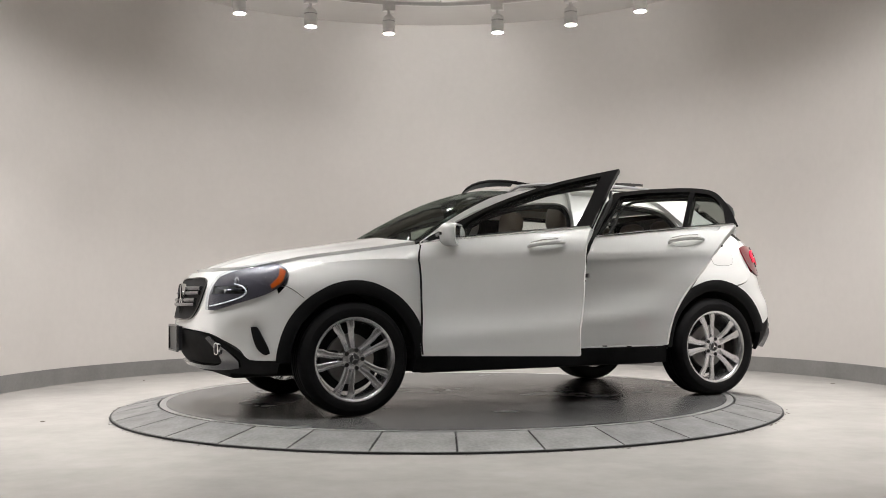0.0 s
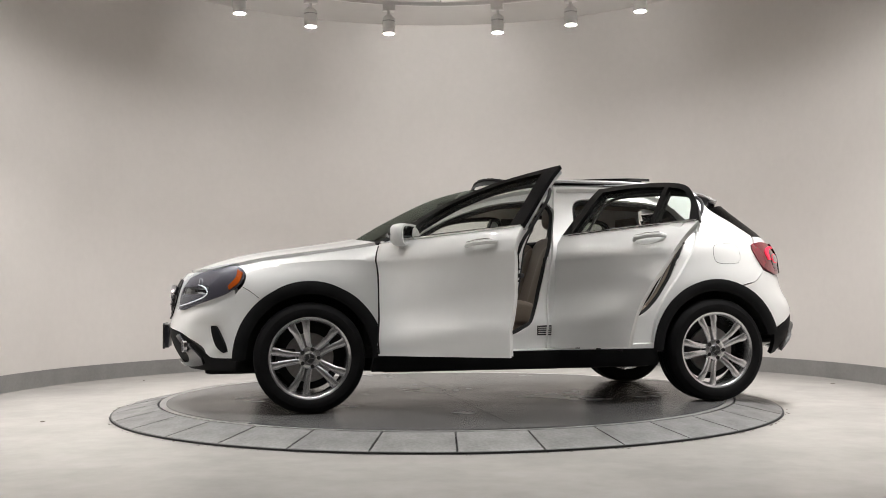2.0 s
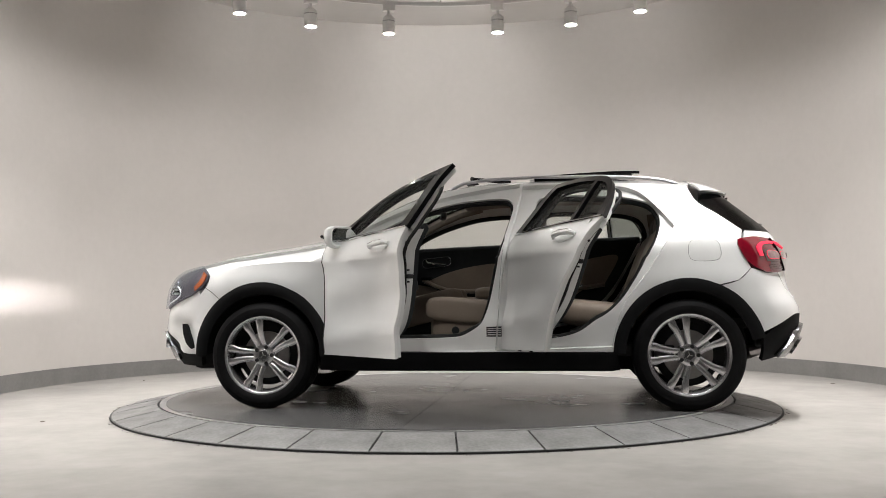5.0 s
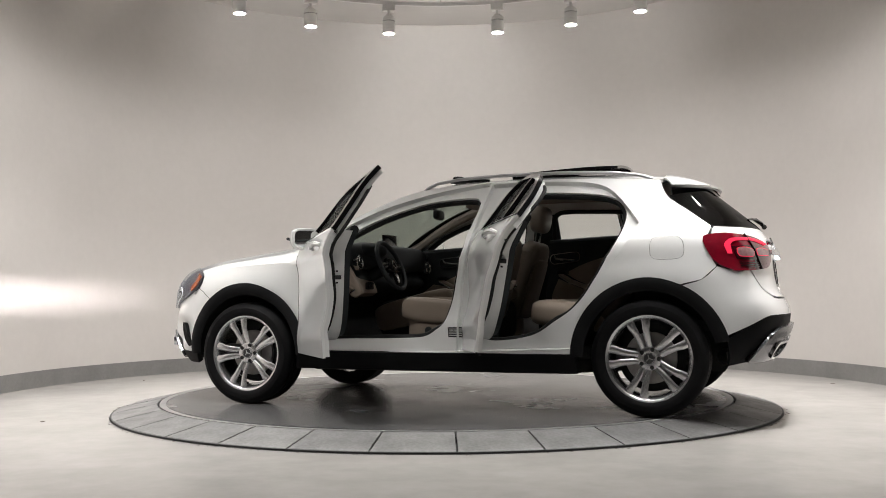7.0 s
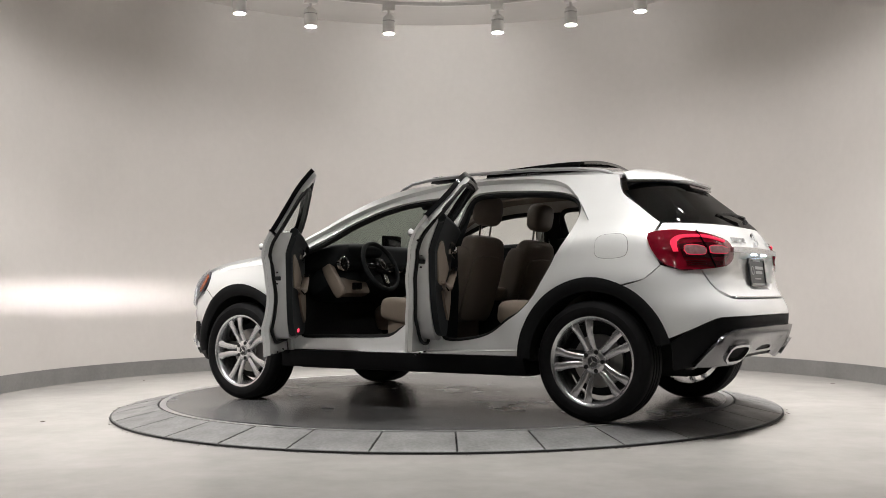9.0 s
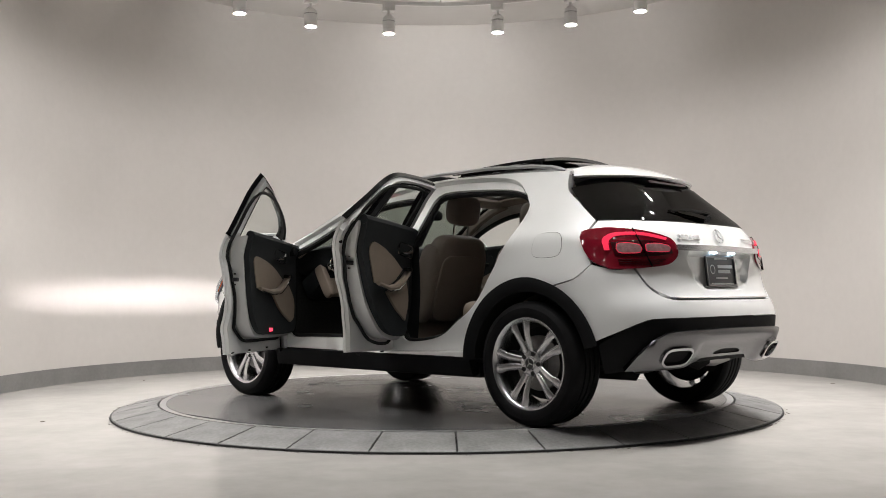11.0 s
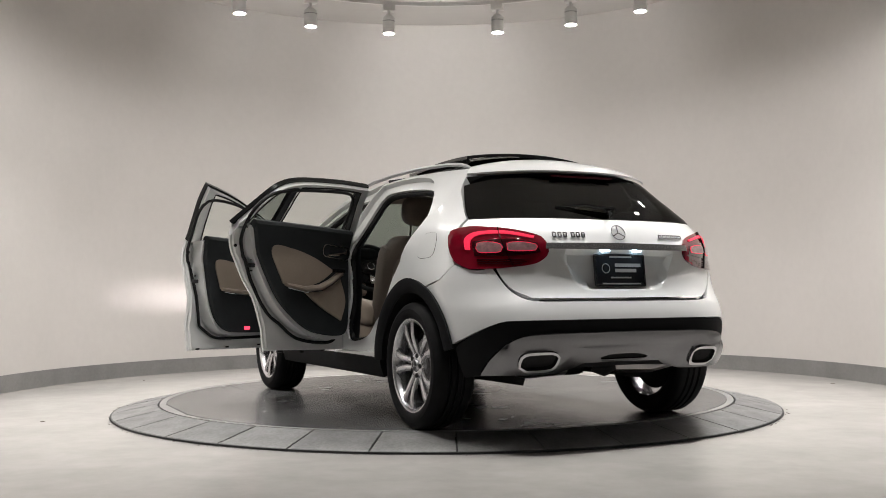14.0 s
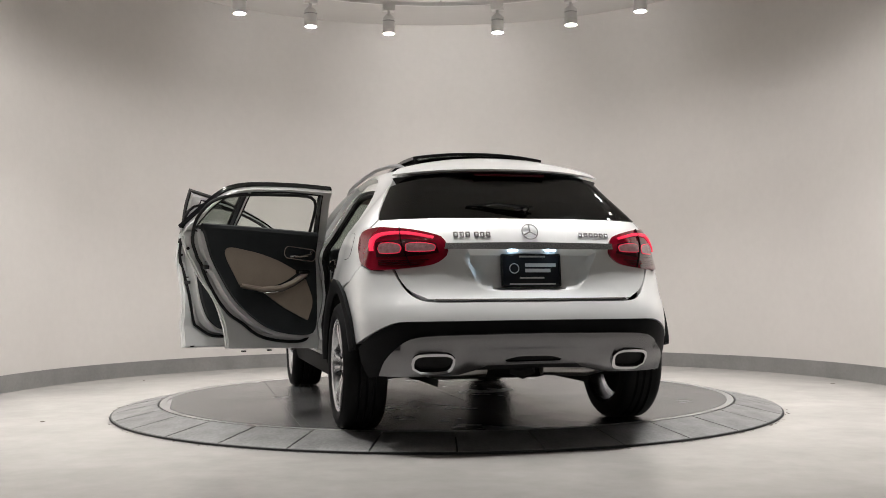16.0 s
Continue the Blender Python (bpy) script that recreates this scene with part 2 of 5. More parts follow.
def track_lamp():
    t = empty("track_lamp")
    tagged(t, "white cylindrical track spotlight pointing straight down", "spotlight", "spotlights on the ring track")
    bm = bmesh.new()
    box(bm, (-0.04, -0.06, 0.19), (0.04, 0.06, 0.256), 0.005)
    part("adapter", bm, M_LAMPW, t)
    bm = bmesh.new()
    tube(bm, [(0, 0, 0.135), (0, 0, 0.195)], 0.016)
    box(bm, (-0.01, -0.035, 0.118), (0.01, 0.035, 0.150), 0.003)
    part("yoke", bm, M_LAMPW, t)
    bm = bmesh.new()
    revolve(bm, [(0.0, 0.122), (0.057, 0.122), (0.062, 0.117), (0.062, 0.090), (0.059, 0.088), (0.059, 0.080), (0.062, 0.078), (0.062, -0.042), (0.057, -0.042), (0.057, -0.012)], UP, 32)
    part("can", bm, M_LAMPW, t)
    bm = bmesh.new()
    for k in range(16):
        box(bm, (0.0585, -0.006, 0.0805), (0.061, 0.006, 0.0875), 0, 1, pose(0, 0, 0, 0, 0, k * 22.5))
    part("vent_slots", bm, M_DARK, t)
    bm = bmesh.new()
    revolve(bm, [(0.0, -0.024), (0.03, -0.024), (0.056, -0.020)], UP, 32)
    part("lens", bm, M_LENS, t, "glowing round lens")
    return t


_l = track_lamp()
for i, a in enumerate(LAMP_ANGLES):
    m = pose(TRACK_R * math.cos(radians(a)), TRACK_R * math.sin(radians(a)), LAMP_Z + 0.03, 0, 0, a)
    if i == 0:
        _l.matrix_basis = m
    else:
        copy_thing(_l, m)


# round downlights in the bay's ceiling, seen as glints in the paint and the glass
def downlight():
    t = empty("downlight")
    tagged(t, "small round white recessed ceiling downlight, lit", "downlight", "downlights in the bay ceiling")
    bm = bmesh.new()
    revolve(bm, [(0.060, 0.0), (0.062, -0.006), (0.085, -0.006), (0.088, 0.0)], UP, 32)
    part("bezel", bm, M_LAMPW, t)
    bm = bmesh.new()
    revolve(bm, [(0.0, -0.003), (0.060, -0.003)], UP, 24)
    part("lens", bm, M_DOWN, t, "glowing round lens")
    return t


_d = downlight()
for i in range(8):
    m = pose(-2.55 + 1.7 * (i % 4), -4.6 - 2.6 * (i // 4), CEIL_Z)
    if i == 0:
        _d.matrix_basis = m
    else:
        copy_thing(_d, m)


# crumbs on the floor and along the ring's foot
bm = bmesh.new()
spots = [(-2.05, -3.4), (-1.55, -3.6), (-2.6, -0.9), (3.35, 1.3), (-2.9, 2.2), (0.6, -4.2), (-2.2, -4.1), (2.5, -2.6)]
for i in range(150):
    a = radians(random.uniform(0, 360))
    spots.append(((RING_R + random.uniform(0.004, 0.035)) * math.cos(a), (RING_R + random.uniform(0.004, 0.035)) * math.sin(a)))
for i, (x, y) in enumerate(spots):
    r = random.uniform(0.006, 0.013) if i < 8 else random.uniform(0.002, 0.006)
    bmesh.ops.create_icosphere(bm, subdivisions=1, radius=1.0, matrix=pose(x, y, FLOOR_Z + r * 0.25, 0, 0, random.uniform(0, 180)) @ Matrix.Diagonal((r * random.uniform(1, 2.4), r, r * 0.35, 1)))
tagged(part("floor_crumbs", bm, Mat("dry_dirt", (0.10, 0.085, 0.07), 0.9).vary(90, 0.3).m), "small dark crumbs of dirt on the concrete floor", "dirt", kind="stuff")

# ---- car: materials ----
def paint():
    m = Mat("pearl_white_paint", (0.80, 0.81, 0.80), 0.37, 0.20)
    m.put("Coat Weight", 1.0).put("Coat Roughness", 0.025).put("Coat IOR", 1.6)
    m.vary(9.0, 0.012, scale2=300, amount2=0.02)
    return m.m


def glass(name, tint, gloss=1.45, edge=0.30):
    m = Mat(name, tint, 0.0)
    t = m.t
    tr = t.nodes.new("ShaderNodeBsdfTransparent")
    tr.inputs["Color"].default_value = (*tint, 1)
    gl = t.nodes.new("ShaderNodeBsdfGlossy")
    gl.inputs["Roughness"].default_value = 0.02
    lw = t.nodes.new("ShaderNodeLayerWeight")
    lw.inputs["Blend"].default_value = 0.5
    pw = t.nodes.new("ShaderNodeMath")
    pw.operation, pw.inputs[1].default_value = "POWER", 3.5
    fr = t.nodes.new("ShaderNodeMath")
    fr.operation, fr.inputs[1].default_value, fr.inputs[2].default_value = "MULTIPLY_ADD", edge, 0.02 * gloss
    t.links.new(lw.outputs["Facing"], pw.inputs[0]), t.links.new(pw.outputs[0], fr.inputs[0])
    mx = t.nodes.new("ShaderNodeMixShader")
    t.links.new(fr.outputs[0], mx.inputs[0]), t.links.new(tr.outputs[0], mx.inputs[1]), t.links.new(gl.outputs[0], mx.inputs[2])
    t.links.new(mx.outputs[0], t.nodes["Material Output"].inputs["Surface"])
    return m.m


P_WHITE = paint()
P_CLAD = Mat("black_grained_plastic", (0.009, 0.0092, 0.0098), 0.6).put("Specular IOR Level", 0.08).vary(6, 0.2).bump(900, 0.2, 0.0006).m
P_GLOSSB = Mat("gloss_black_trim", (0.006, 0.006, 0.0065), 0.12).put("Specular IOR Level", 0.3).vary(4, 0.1).m
P_RUBBER = Mat("black_rubber_seal", (0.008, 0.008, 0.008), 0.6).put("Specular IOR Level", 0.25).vary(10, 0.2).m
P_TYRE = Mat("tyre_rubber", (0.008, 0.008, 0.0085), 0.6).put("Specular IOR Level", 0.08).vary(14, 0.2).bump(260, 0.2, 0.001).m
P_ALLOY = Mat("silver_alloy", (0.60, 0.60, 0.61), 0.27, 0.94).vary(30, 0.03).m
P_RAIL = Mat("satin_rail", (0.40, 0.40, 0.41), 0.38, 0.8).vary(20, 0.04).m
P_DARKMETAL = Mat("dark_cast_metal", (0.05, 0.05, 0.052), 0.5, 0.8).vary(20, 0.2).m
P_BRAKE = Mat("brake_steel", (0.30, 0.29, 0.28), 0.35, 1.0).vary(30, 0.1, stretch=(1, 8, 1)).m
P_CHROME = Mat("bright_chrome", (0.86, 0.87, 0.88), 0.07, 1.0).m
P_TIP = Mat("dark_chrome", (0.45, 0.45, 0.46), 0.12, 1.0).m
P_SILVER = Mat("satin_silver_plastic", (0.165, 0.165, 0.170), 0.24, 0.95).vary(12, 0.03).m
P_UNDER = Mat("underbody_black", (0.020, 0.020, 0.020), 0.8).put("Specular IOR Level", 0.1).vary(5, 0.3).m
P_BEIGE = Mat("beige_leather", (0.27, 0.22, 0.175), 0.5).vary(7, 0.07, scale2=160, amount2=0.10).bump(420, 0.25, 0.0008).m
P_BROWN = Mat("seat_back_leather", (0.20, 0.165, 0.135), 0.5).vary(7, 0.07, scale2=160, amount2=0.10).bump(420, 0.25, 0.0008).m
P_TRIM = Mat("dark_soft_trim", (0.017, 0.020, 0.0215), 0.6).put("Specular IOR Level", 0.25).vary(8, 0.15).bump(700, 0.2, 0.0006).m
P_HEADL = Mat("grey_headliner", (0.33, 0.29, 0.25), 0.85).vary(30, 0.08).m
P_CARPET = Mat("black_carpet", (0.022, 0.022, 0.022), 0.9).vary(60, 0.3).bump(500, 0.5, 0.002).m
P_JAMB = Mat("white_jamb_paint", (0.70, 0.71, 0.70), 0.35).vary(9, 0.02).put("Coat Weight", 0.6).m
G_CLEAR = glass("clear_car_glass", (0.95, 0.965, 0.955), 0.8, 0.10)
G_SCREEN = glass("windscreen_glass", (0.56, 0.60, 0.57), 1.0, 0.12)
G_SHADE = glass("tinted_car_glass", (0.60, 0.63, 0.61))
G_REAR = glass("dark_rear_glass", (0.13, 0.135, 0.135), 2.6)
G_LAMP = glass("lamp_cover", (0.88, 0.90, 0.92))
P_REDLENS = Mat("red_lamp_plastic", (0.15, 0.0025, 0.011), 0.08).put("Coat Weight", 1.0).put("Coat Roughness", 0.02).vary(25, 0.15).m
P_REDGLOW = Mat("red_light_guide", (0.45, 0.01, 0.03), 0.2).glow((1.0, 0.04, 0.10), 0.75).m
P_LAMPIN = Mat("dark_red_lamp_inside", (0.030, 0.001, 0.003), 0.06).put("Coat Weight", 1.0).m
P_CLEARLENS = Mat("frosted_lamp_window", (0.27, 0.15, 0.155), 0.12).put("Coat Weight", 1.0).vary(60, 0.25).m
P_AMBER = Mat("amber_reflector", (0.55, 0.10, 0.012), 0.15).put("Coat Weight", 1.0).vary(60, 0.2).m
P_PLATE = Mat("plate_black", (0.012, 0.013, 0.016), 0.3).m
P_WHITEINK = Mat("pale_ink", (0.62, 0.62, 0.60), 0.5).m
P_SUN = Mat("black_roof_glass", (0.010, 0.010, 0.011), 0.06).put("Coat Weight", 1.0).m
P_WLED = Mat("white_lamp_element", (0.9, 0.9, 0.9), 0.2).glow((0.95, 0.95, 1.0), 0.30).m
P_BLUELED = Mat("plate_lamp_element", (0.8, 0.85, 0.9), 0.2).glow((0.55, 0.80, 1.0), 16.0).m
P_BEAM = Mat("beam_burner", (0.9, 0.9, 0.9), 0.4).glow((1.0, 0.95, 0.96), 34000.0).m
P_HLDARK = Mat("smoked_lamp_bowl", (0.075, 0.070, 0.085), 0.38, 0.2).vary(20, 0.15).m

# ---- car: the form of the body, in the car's own space: x ahead, y to its left, z up ----
WB2 = 1.3495
TYRE_R = 0.342


class Line:
    """A smooth curve through knots that keeps their rises and falls."""

    def __init__(self, *knots):
        k = np.array(knots, float)
        x, y = k[:, 0], k[:, 1]
        h, d = np.diff(x), np.diff(y) / np.diff(x)
        m = np.zeros(len(x))
        for i in range(1, len(x) - 1):
            if d[i - 1] * d[i] > 0:
                w1, w2 = 2 * h[i] + h[i - 1], h[i] + 2 * h[i - 1]
                m[i] = (w1 + w2) / (w1 / d[i - 1] + w2 / d[i])
        m[0], m[-1] = d[0], d[-1]
        s = np.linspace(x[0], x[-1], 500)
        i = np.clip(np.searchsorted(x, s) - 1, 0, len(x) - 2)
        t = (s - x[i]) / h[i]
        self.v = list((2 * t**3 - 3 * t**2 + 1) * y[i] + (t**3 - 2 * t**2 + t) * h[i] * m[i] + (3 * t**2 - 2 * t**3) * y[i + 1] + (t**3 - t**2) * h[i] * m[i + 1])
        self.a, self.k = x[0], 499 / (x[-1] - x[0])

    def __call__(self, q):
        f = (q - self.a) * self.k
        i = 0 if f < 0 else 498 if f > 498 else int(f)
        f = min(max(f - i, 0.0), 1.0)
        return self.v[i] * (1 - f) + self.v[i + 1] * f


def ramp01(a, b, v):
    t = min(max((v - a) / (b - a), 0.0), 1.0)
    return t * t * (3 - 2 * t)


W_Z = Line((0.15, 0.80), (0.25, 0.862), (0.34, 0.884), (0.45, 0.890), (0.60, 0.884), (0.72, 0.886), (0.84, 0.896), (0.92, 0.899), (1.0, 0.889), (1.06, 0.866), (1.12, 0.826), (1.25, 0.744), (1.35, 0.680), (1.43, 0.612), (1.52, 0.52))
HOOD_Z = Line((0.7, 1.075), (0.95, 1.04), (1.14, 1.012), (1.32, 0.99), (1.63, 0.952), (1.96, 0.885), (2.2, 0.852), (2.72, 0.845))
X_FRONT = Line((0.15, 1.98), (0.28, 2.13), (0.38, 2.20), (0.50, 2.235), (0.63, 2.215), (0.75, 2.195), (0.85, 2.15), (0.95, 2.05), (1.05, 1.9))
X_REAR = Line((0.2, -1.85), (0.30, -1.96), (0.40, -2.055), (0.50, -2.105), (0.58, -2.118), (0.65, -2.108), (0.70, -2.078), (0.75, -2.052), (0.84, -2.040), (0.95, -2.040), (1.04, -2.005), (1.12, -1.952), (1.22, -1.842), (1.32, -1.722), (1.40, -1.63), (1.5, -1.52))
N_REAR = Line((0.2, 3.7), (0.55, 3.6), (0.9, 3.1), (1.1, 3.0), (1.5, 2.6))
X0F, X0R, N_FRONT = 1.25, -1.35, 2.85


fender_line = Line((0.8, 0.937), (1.10, 0.945), (1.32, 0.935), (1.55, 0.915), (1.75, 0.885), (2.0, 0.85))


def crease_loop(f, x0, x1, n=24):
    """A narrow closed strip of points on both sides of a crease."""
    xs = [x0 + (x1 - x0) * i / n for i in range(n + 1)]
    return [(x, f(x) + 0.002) for x in xs] + [(x, f(x) - 0.014) for x in reversed(xs)]


def shoulder_line(x):
    return 0.945 - 0.012 * x


def half_width(x, z):
    w = W_Z(z)
    # sculpted flanks: a crease that rises to the rear and a hollow under it
    low = 0.50 - 0.085 * (x - 0.2)
    if z < 1.0:
        w += 0.014 * math.exp(-((z - low) / 0.05) ** 2) * ramp01(1.0, 0.6, x) * ramp01(-1.1, -0.7, x)
        w -= 0.016 * math.exp(-((z - low - 0.17) / 0.09) ** 2) * ramp01(1.0, 0.6, x) * ramp01(-1.1, -0.7, x)
        # sharp shoulder crease with an undercut
        d = 0.945 - 0.012 * x - z
        if d > 0:
            w -= 0.017 * (1 - math.exp(-d / 0.03)) * (1 - ramp01(0.08, 0.30, d)) * ramp01(1.25, 0.8, x) * ramp01(-1.65, -1.1, x)
    w -= 0.050 * ramp01(-0.6, -1.4, x) * ramp01(0.78, 1.0, z)
    w -= 0.045 * ramp01(-0.8, -1.5, x) * ramp01(1.1, 1.35, z)
    w -= 0.030 * ramp01(0.1, 0.9, x) * ramp01(1.05, 1.2, z)
    k = ramp01(0.80, 1.10, x)
    if k:
        top = HOOD_Z(x)
        d = (z - top + 0.15) / 0.15
        v = 0.892 - 0.004 * math.cos(z * 9)
        if z < 0.85:
            v = min(v, w)
        if d > 0:
            v -= 0.165 * (1 - math.sqrt(max(0.0, 1 - min(d, 1.0) ** 2)))
        d = fender_line(x) - z
        if d > 0:
            v -= 0.017 * (1 - math.exp(-d / 0.018)) * (1 - ramp01(0.04, 0.17, d)) * ramp01(1.78, 1.6, x)
        w += (v - w) * k
    return w


def skin(u, z, inset=0.0):
    """The body's outer skin: u runs along the flank (u = x there) and on round the nose and the tail to the other flank."""
    if inset:
        e = 0.004
        du = skin(u + e, z) - skin(u - e, z)
        dz = skin(u, z + e) - skin(u, z - e)
        return skin(u, z) - du.cross(dz).normalized() * -inset
    if u > X0F:
        b, a, n = half_width(min(X0F + (u - X0F) * 0.8, 2.0), z), X_FRONT(z) - X0F, N_FRONT
        al = (u - X0F) / 0.9
        if al > math.pi / 2:
            b = half_width(min(X0F + (X0F + 0.9 * math.pi - u - X0F) * 0.8, 2.0), z)
        if al > math.pi:
            return Vector((2 * X0F + 0.9 * math.pi - u, -half_width(X0F, z), z))
        s, c = math.sin(al), math.cos(al)
        r = (abs(c / b) ** n + abs(s / a) ** n) ** (-1 / n)
        return Vector((X0F + r * s, r * c, z))
    if u < X0R:
        b, a, n = half_width(X0R, z), X0R - X_REAR(z), N_REAR(z)
        al = (X0R - u) / 0.9
        if al > math.pi:
            return Vector((2 * X0R - 0.9 * math.pi - u, -half_width(X0R, z), z))
        s, c = math.sin(al), math.cos(al)
        r = (abs(c / b) ** n + abs(s / a) ** n) ** (-1 / n)
        return Vector((X0R - r * s, r * c, z))
    return Vector((u, half_width(u, z), z))


U_FRONT, U_REAR = X0F + 0.45 * math.pi, X0R - 0.45 * math.pi


def ux(x, z):
    """u of the left flank's point at x, also where the flank bends into the nose or the tail."""
    if X0R <= x <= X0F:
        return x
    lo, hi = (X0F, U_FRONT) if x > X0F else (U_REAR, X0R)
    for _ in range(30):
        mid = (lo + hi) / 2
        if skin(mid, z).x < x:
            lo = mid
        else:
            hi = mid
    return (lo + hi) / 2


def uy(y, z, rear=True):
    """u of the tail's (or nose's) point at that y."""
    if abs(y) > 0.999 * skin(X0R if rear else X0F, z).y:
        y = math.copysign(0.999 * skin(X0R if rear else X0F, z).y, y)
    lo, hi = (X0R - 0.9 * math.pi, X0R) if rear else (X0F, X0F + 0.9 * math.pi)
    for _ in range(30):
        mid = (lo + hi) / 2
        if (skin(mid, z).y < y) == rear:
            lo = mid
        else:
            hi = mid
    return (lo + hi) / 2


def smooth_loop(pts, step=0.03, closed=True):
    """A curve through points in the plane; a point given as (x, z, 1) is a sharp corner."""
    out, n = [], len(pts)
    for i in range(n if closed else n - 1):
        p1, p2 = pts[i], pts[(i + 1) % n]
        p0 = pts[i - 1] if (i or closed) else p1
        p3 = pts[(i + 2) % n] if (closed or i + 2 < n) else p2
        a, b = Vector(p1[:2]), Vector(p2[:2])
        t1 = (b - a) if len(p1) > 2 else (b - Vector(p0[:2])) * 0.5
        t2 = (b - a) if len(p2) > 2 else (Vector(p3[:2]) - a) * 0.5
        ln = (b - a).length
        t1 = t1.normalized() * min(t1.length, ln) if t1.length else t1
        t2 = t2.normalized() * min(t2.length, ln) if t2.length else t2
        k = max(1, int(ln / step + 0.5))
        for j in range(k):
            t = j / k
            q = (2 * t**3 - 3 * t**2 + 1) * a + (t**3 - 2 * t**2 + t) * t1 + (3 * t**2 - 2 * t**3) * b + (t**3 - t**2) * t2
            out.append((q.x, q.y))
    if not closed:
        out.append(tuple(pts[-1][:2]))
    return out


def inside(p, loop):
    x, y = p
    hit = False
    for (x1, y1), (x2, y2) in zip(loop, loop[1:] + loop[:1]):
        if (y1 > y) != (y2 > y) and x < (x2 - x1) * (y - y1) / (y2 - y1) + x1:
            hit = not hit
    return hit


def inside_all(pts, loop):
    q = np.array(loop)
    r = np.roll(q, -1, axis=0)
    x, y = pts[:, 0][:, None], pts[:, 1][:, None]
    cond = (q[None, :, 1] > y) != (r[None, :, 1] > y)
    dy = np.where(r[:, 1] == q[:, 1], 1e-12, r[:, 1] - q[:, 1])
    xi = (r[:, 0] - q[:, 0])[None] * (y - q[None, :, 1]) / dy[None] + q[None, :, 0]
    return (np.sum(cond & (x < xi), axis=1) % 2).astype(bool)


from mathutils.geometry import delaunay_2d_cdt


def cut_sheet(loop, holes=(), step=0.05, lines=()):
    """Triangles that fill a plane outline with holes, with inner points on a grid."""
    loops = [list(loop)] + [list(h) for h in holes]
    pts, edges = [], []
    for lp in loops:
        base = len(pts)
        pts += lp
        edges += [(base + i, base + (i + 1) % len(lp)) for i in range(len(lp))]
    for lp in lines:
        base = len(pts)
        pts += list(lp)
        edges += [(base + i, base + (i + 1) % len(lp)) for i in range(len(lp))]
    q = np.array(pts)
    lo, hi = np.array(loops[0]).min(0), np.array(loops[0]).max(0)
    gx, gy = np.meshgrid(np.arange(lo[0] + step / 2, hi[0], step), np.arange(lo[1] + step / 2, hi[1], step))
    grid = np.stack([gx.ravel(), gy.ravel()], 1)
    ok = inside_all(grid, loops[0])
    for h in loops[1:]:
        ok &= ~inside_all(grid, h)
    grid = grid[ok]
    if len(grid):
        d = np.min(np.linalg.norm(grid[:, None] - q[None], axis=2), axis=1)
        grid = grid[d > 0.45 * step]
    verts = [Vector(p) for p in pts] + [Vector(p) for p in grid]
    vo, eo, fo, *_ = delaunay_2d_cdt(verts, edges, [], 0, 1e-6)
    cen = np.array([[sum(vo[i][k] for i in f) / len(f) for k in (0, 1)] for f in fo])
    ok = inside_all(cen, loops[0])
    for h in loops[1:]:
        ok &= ~inside_all(cen, h)
    return [(v.x, v.y) for v in vo], [tuple(f) for f, k in zip(fo, ok) if k]


def thicken(front, back, faces):
    """Front and back vertices of a sheet joined round its border."""
    n = len(front)
    count = {}
    for f in faces:
        for i in range(len(f)):
            a, b = f[i], f[(i + 1) % len(f)]
            count[(a, b)] = 1
    out = list(faces) + [tuple(n + i for i in f[::-1]) for f in faces]
    out += [(b, a, n + a, n + b) for (a, b) in count if (b, a) not in count]
    return list(front) + list(back), out


def emit(name, verts, faces, mat, parent, off=(0, 0, 0), side=1, label="", sharp=32):
    o = Vector(off)
    vs = [Vector((v.x, v.y * side, v.z)) - o for v in verts]
    fs = faces if side > 0 else [tuple(reversed(f)) for f in faces]
    return mesh_ob(name, vs, fs, mat, parent, True, sharp, label)


def panel(name, loop, mat, parent, d0=0.0, d1=0.03, holes=(), step=0.05, off=(0, 0, 0), side=1, label="", at=skin, sharp=32, lines=()):
    """A sheet of the body between the depths d0 and d1 under the skin, cut to an outline in (u, z)."""
    q, faces = cut_sheet(loop, holes, step, lines)
    front = [at(u, z, d0(u, z) if callable(d0) else d0) for u, z in q]
    back = [at(u, z, d1) for u, z in q]
    a = front[faces[0][0]], front[faces[0][1]], front[faces[0][2]]
    if (a[1] - a[0]).cross(a[2] - a[0]).dot(front[faces[0][0]] - back[faces[0][0]]) < 0:
        faces = [tuple(reversed(f)) for f in faces]
    vs, fs = thicken(front, back, faces)
    return emit(name, vs, fs, mat, parent, off, side, label, sharp)


def xz(*pts):
    """Side-view outline points turned into (u, z)."""
    return [(ux(p[0], p[1]), *p[1:]) for p in pts]


def loft(name, f, nu, nv, mat, parent, thick=0.0, off=(0, 0, 0), side=1, label="", sharp=32):
    """A sheet f(s, t), s and t from 0 to 1, with thickness along its normal."""
    g = [[f(i / nu, j / nv) for j in range(nv + 1)] for i in range(nu + 1)]
    verts = [v for row in g for v in row]
    idx = lambda i, j: i * (nv + 1) + j
    faces = [(idx(i, j), idx(i + 1, j), idx(i + 1, j + 1), idx(i, j + 1)) for i in range(nu) for j in range(nv)]
    if thick:
        back = []
        for i in range(nu + 1):
            for j in range(nv + 1):
                du = g[min(i + 1, nu)][j] - g[max(i - 1, 0)][j]
                dv = g[i][min(j + 1, nv)] - g[i][max(j - 1, 0)]
                back.append(g[i][j] - du.cross(dv).normalized() * thick)
        verts, faces = thicken(verts, back, faces)
    return emit(name, verts, faces, mat, parent, off, side, label, sharp)


car = empty("car")
tagged(car, "pearl-white compact crossover with both near-side doors and the sunroof open", "car")

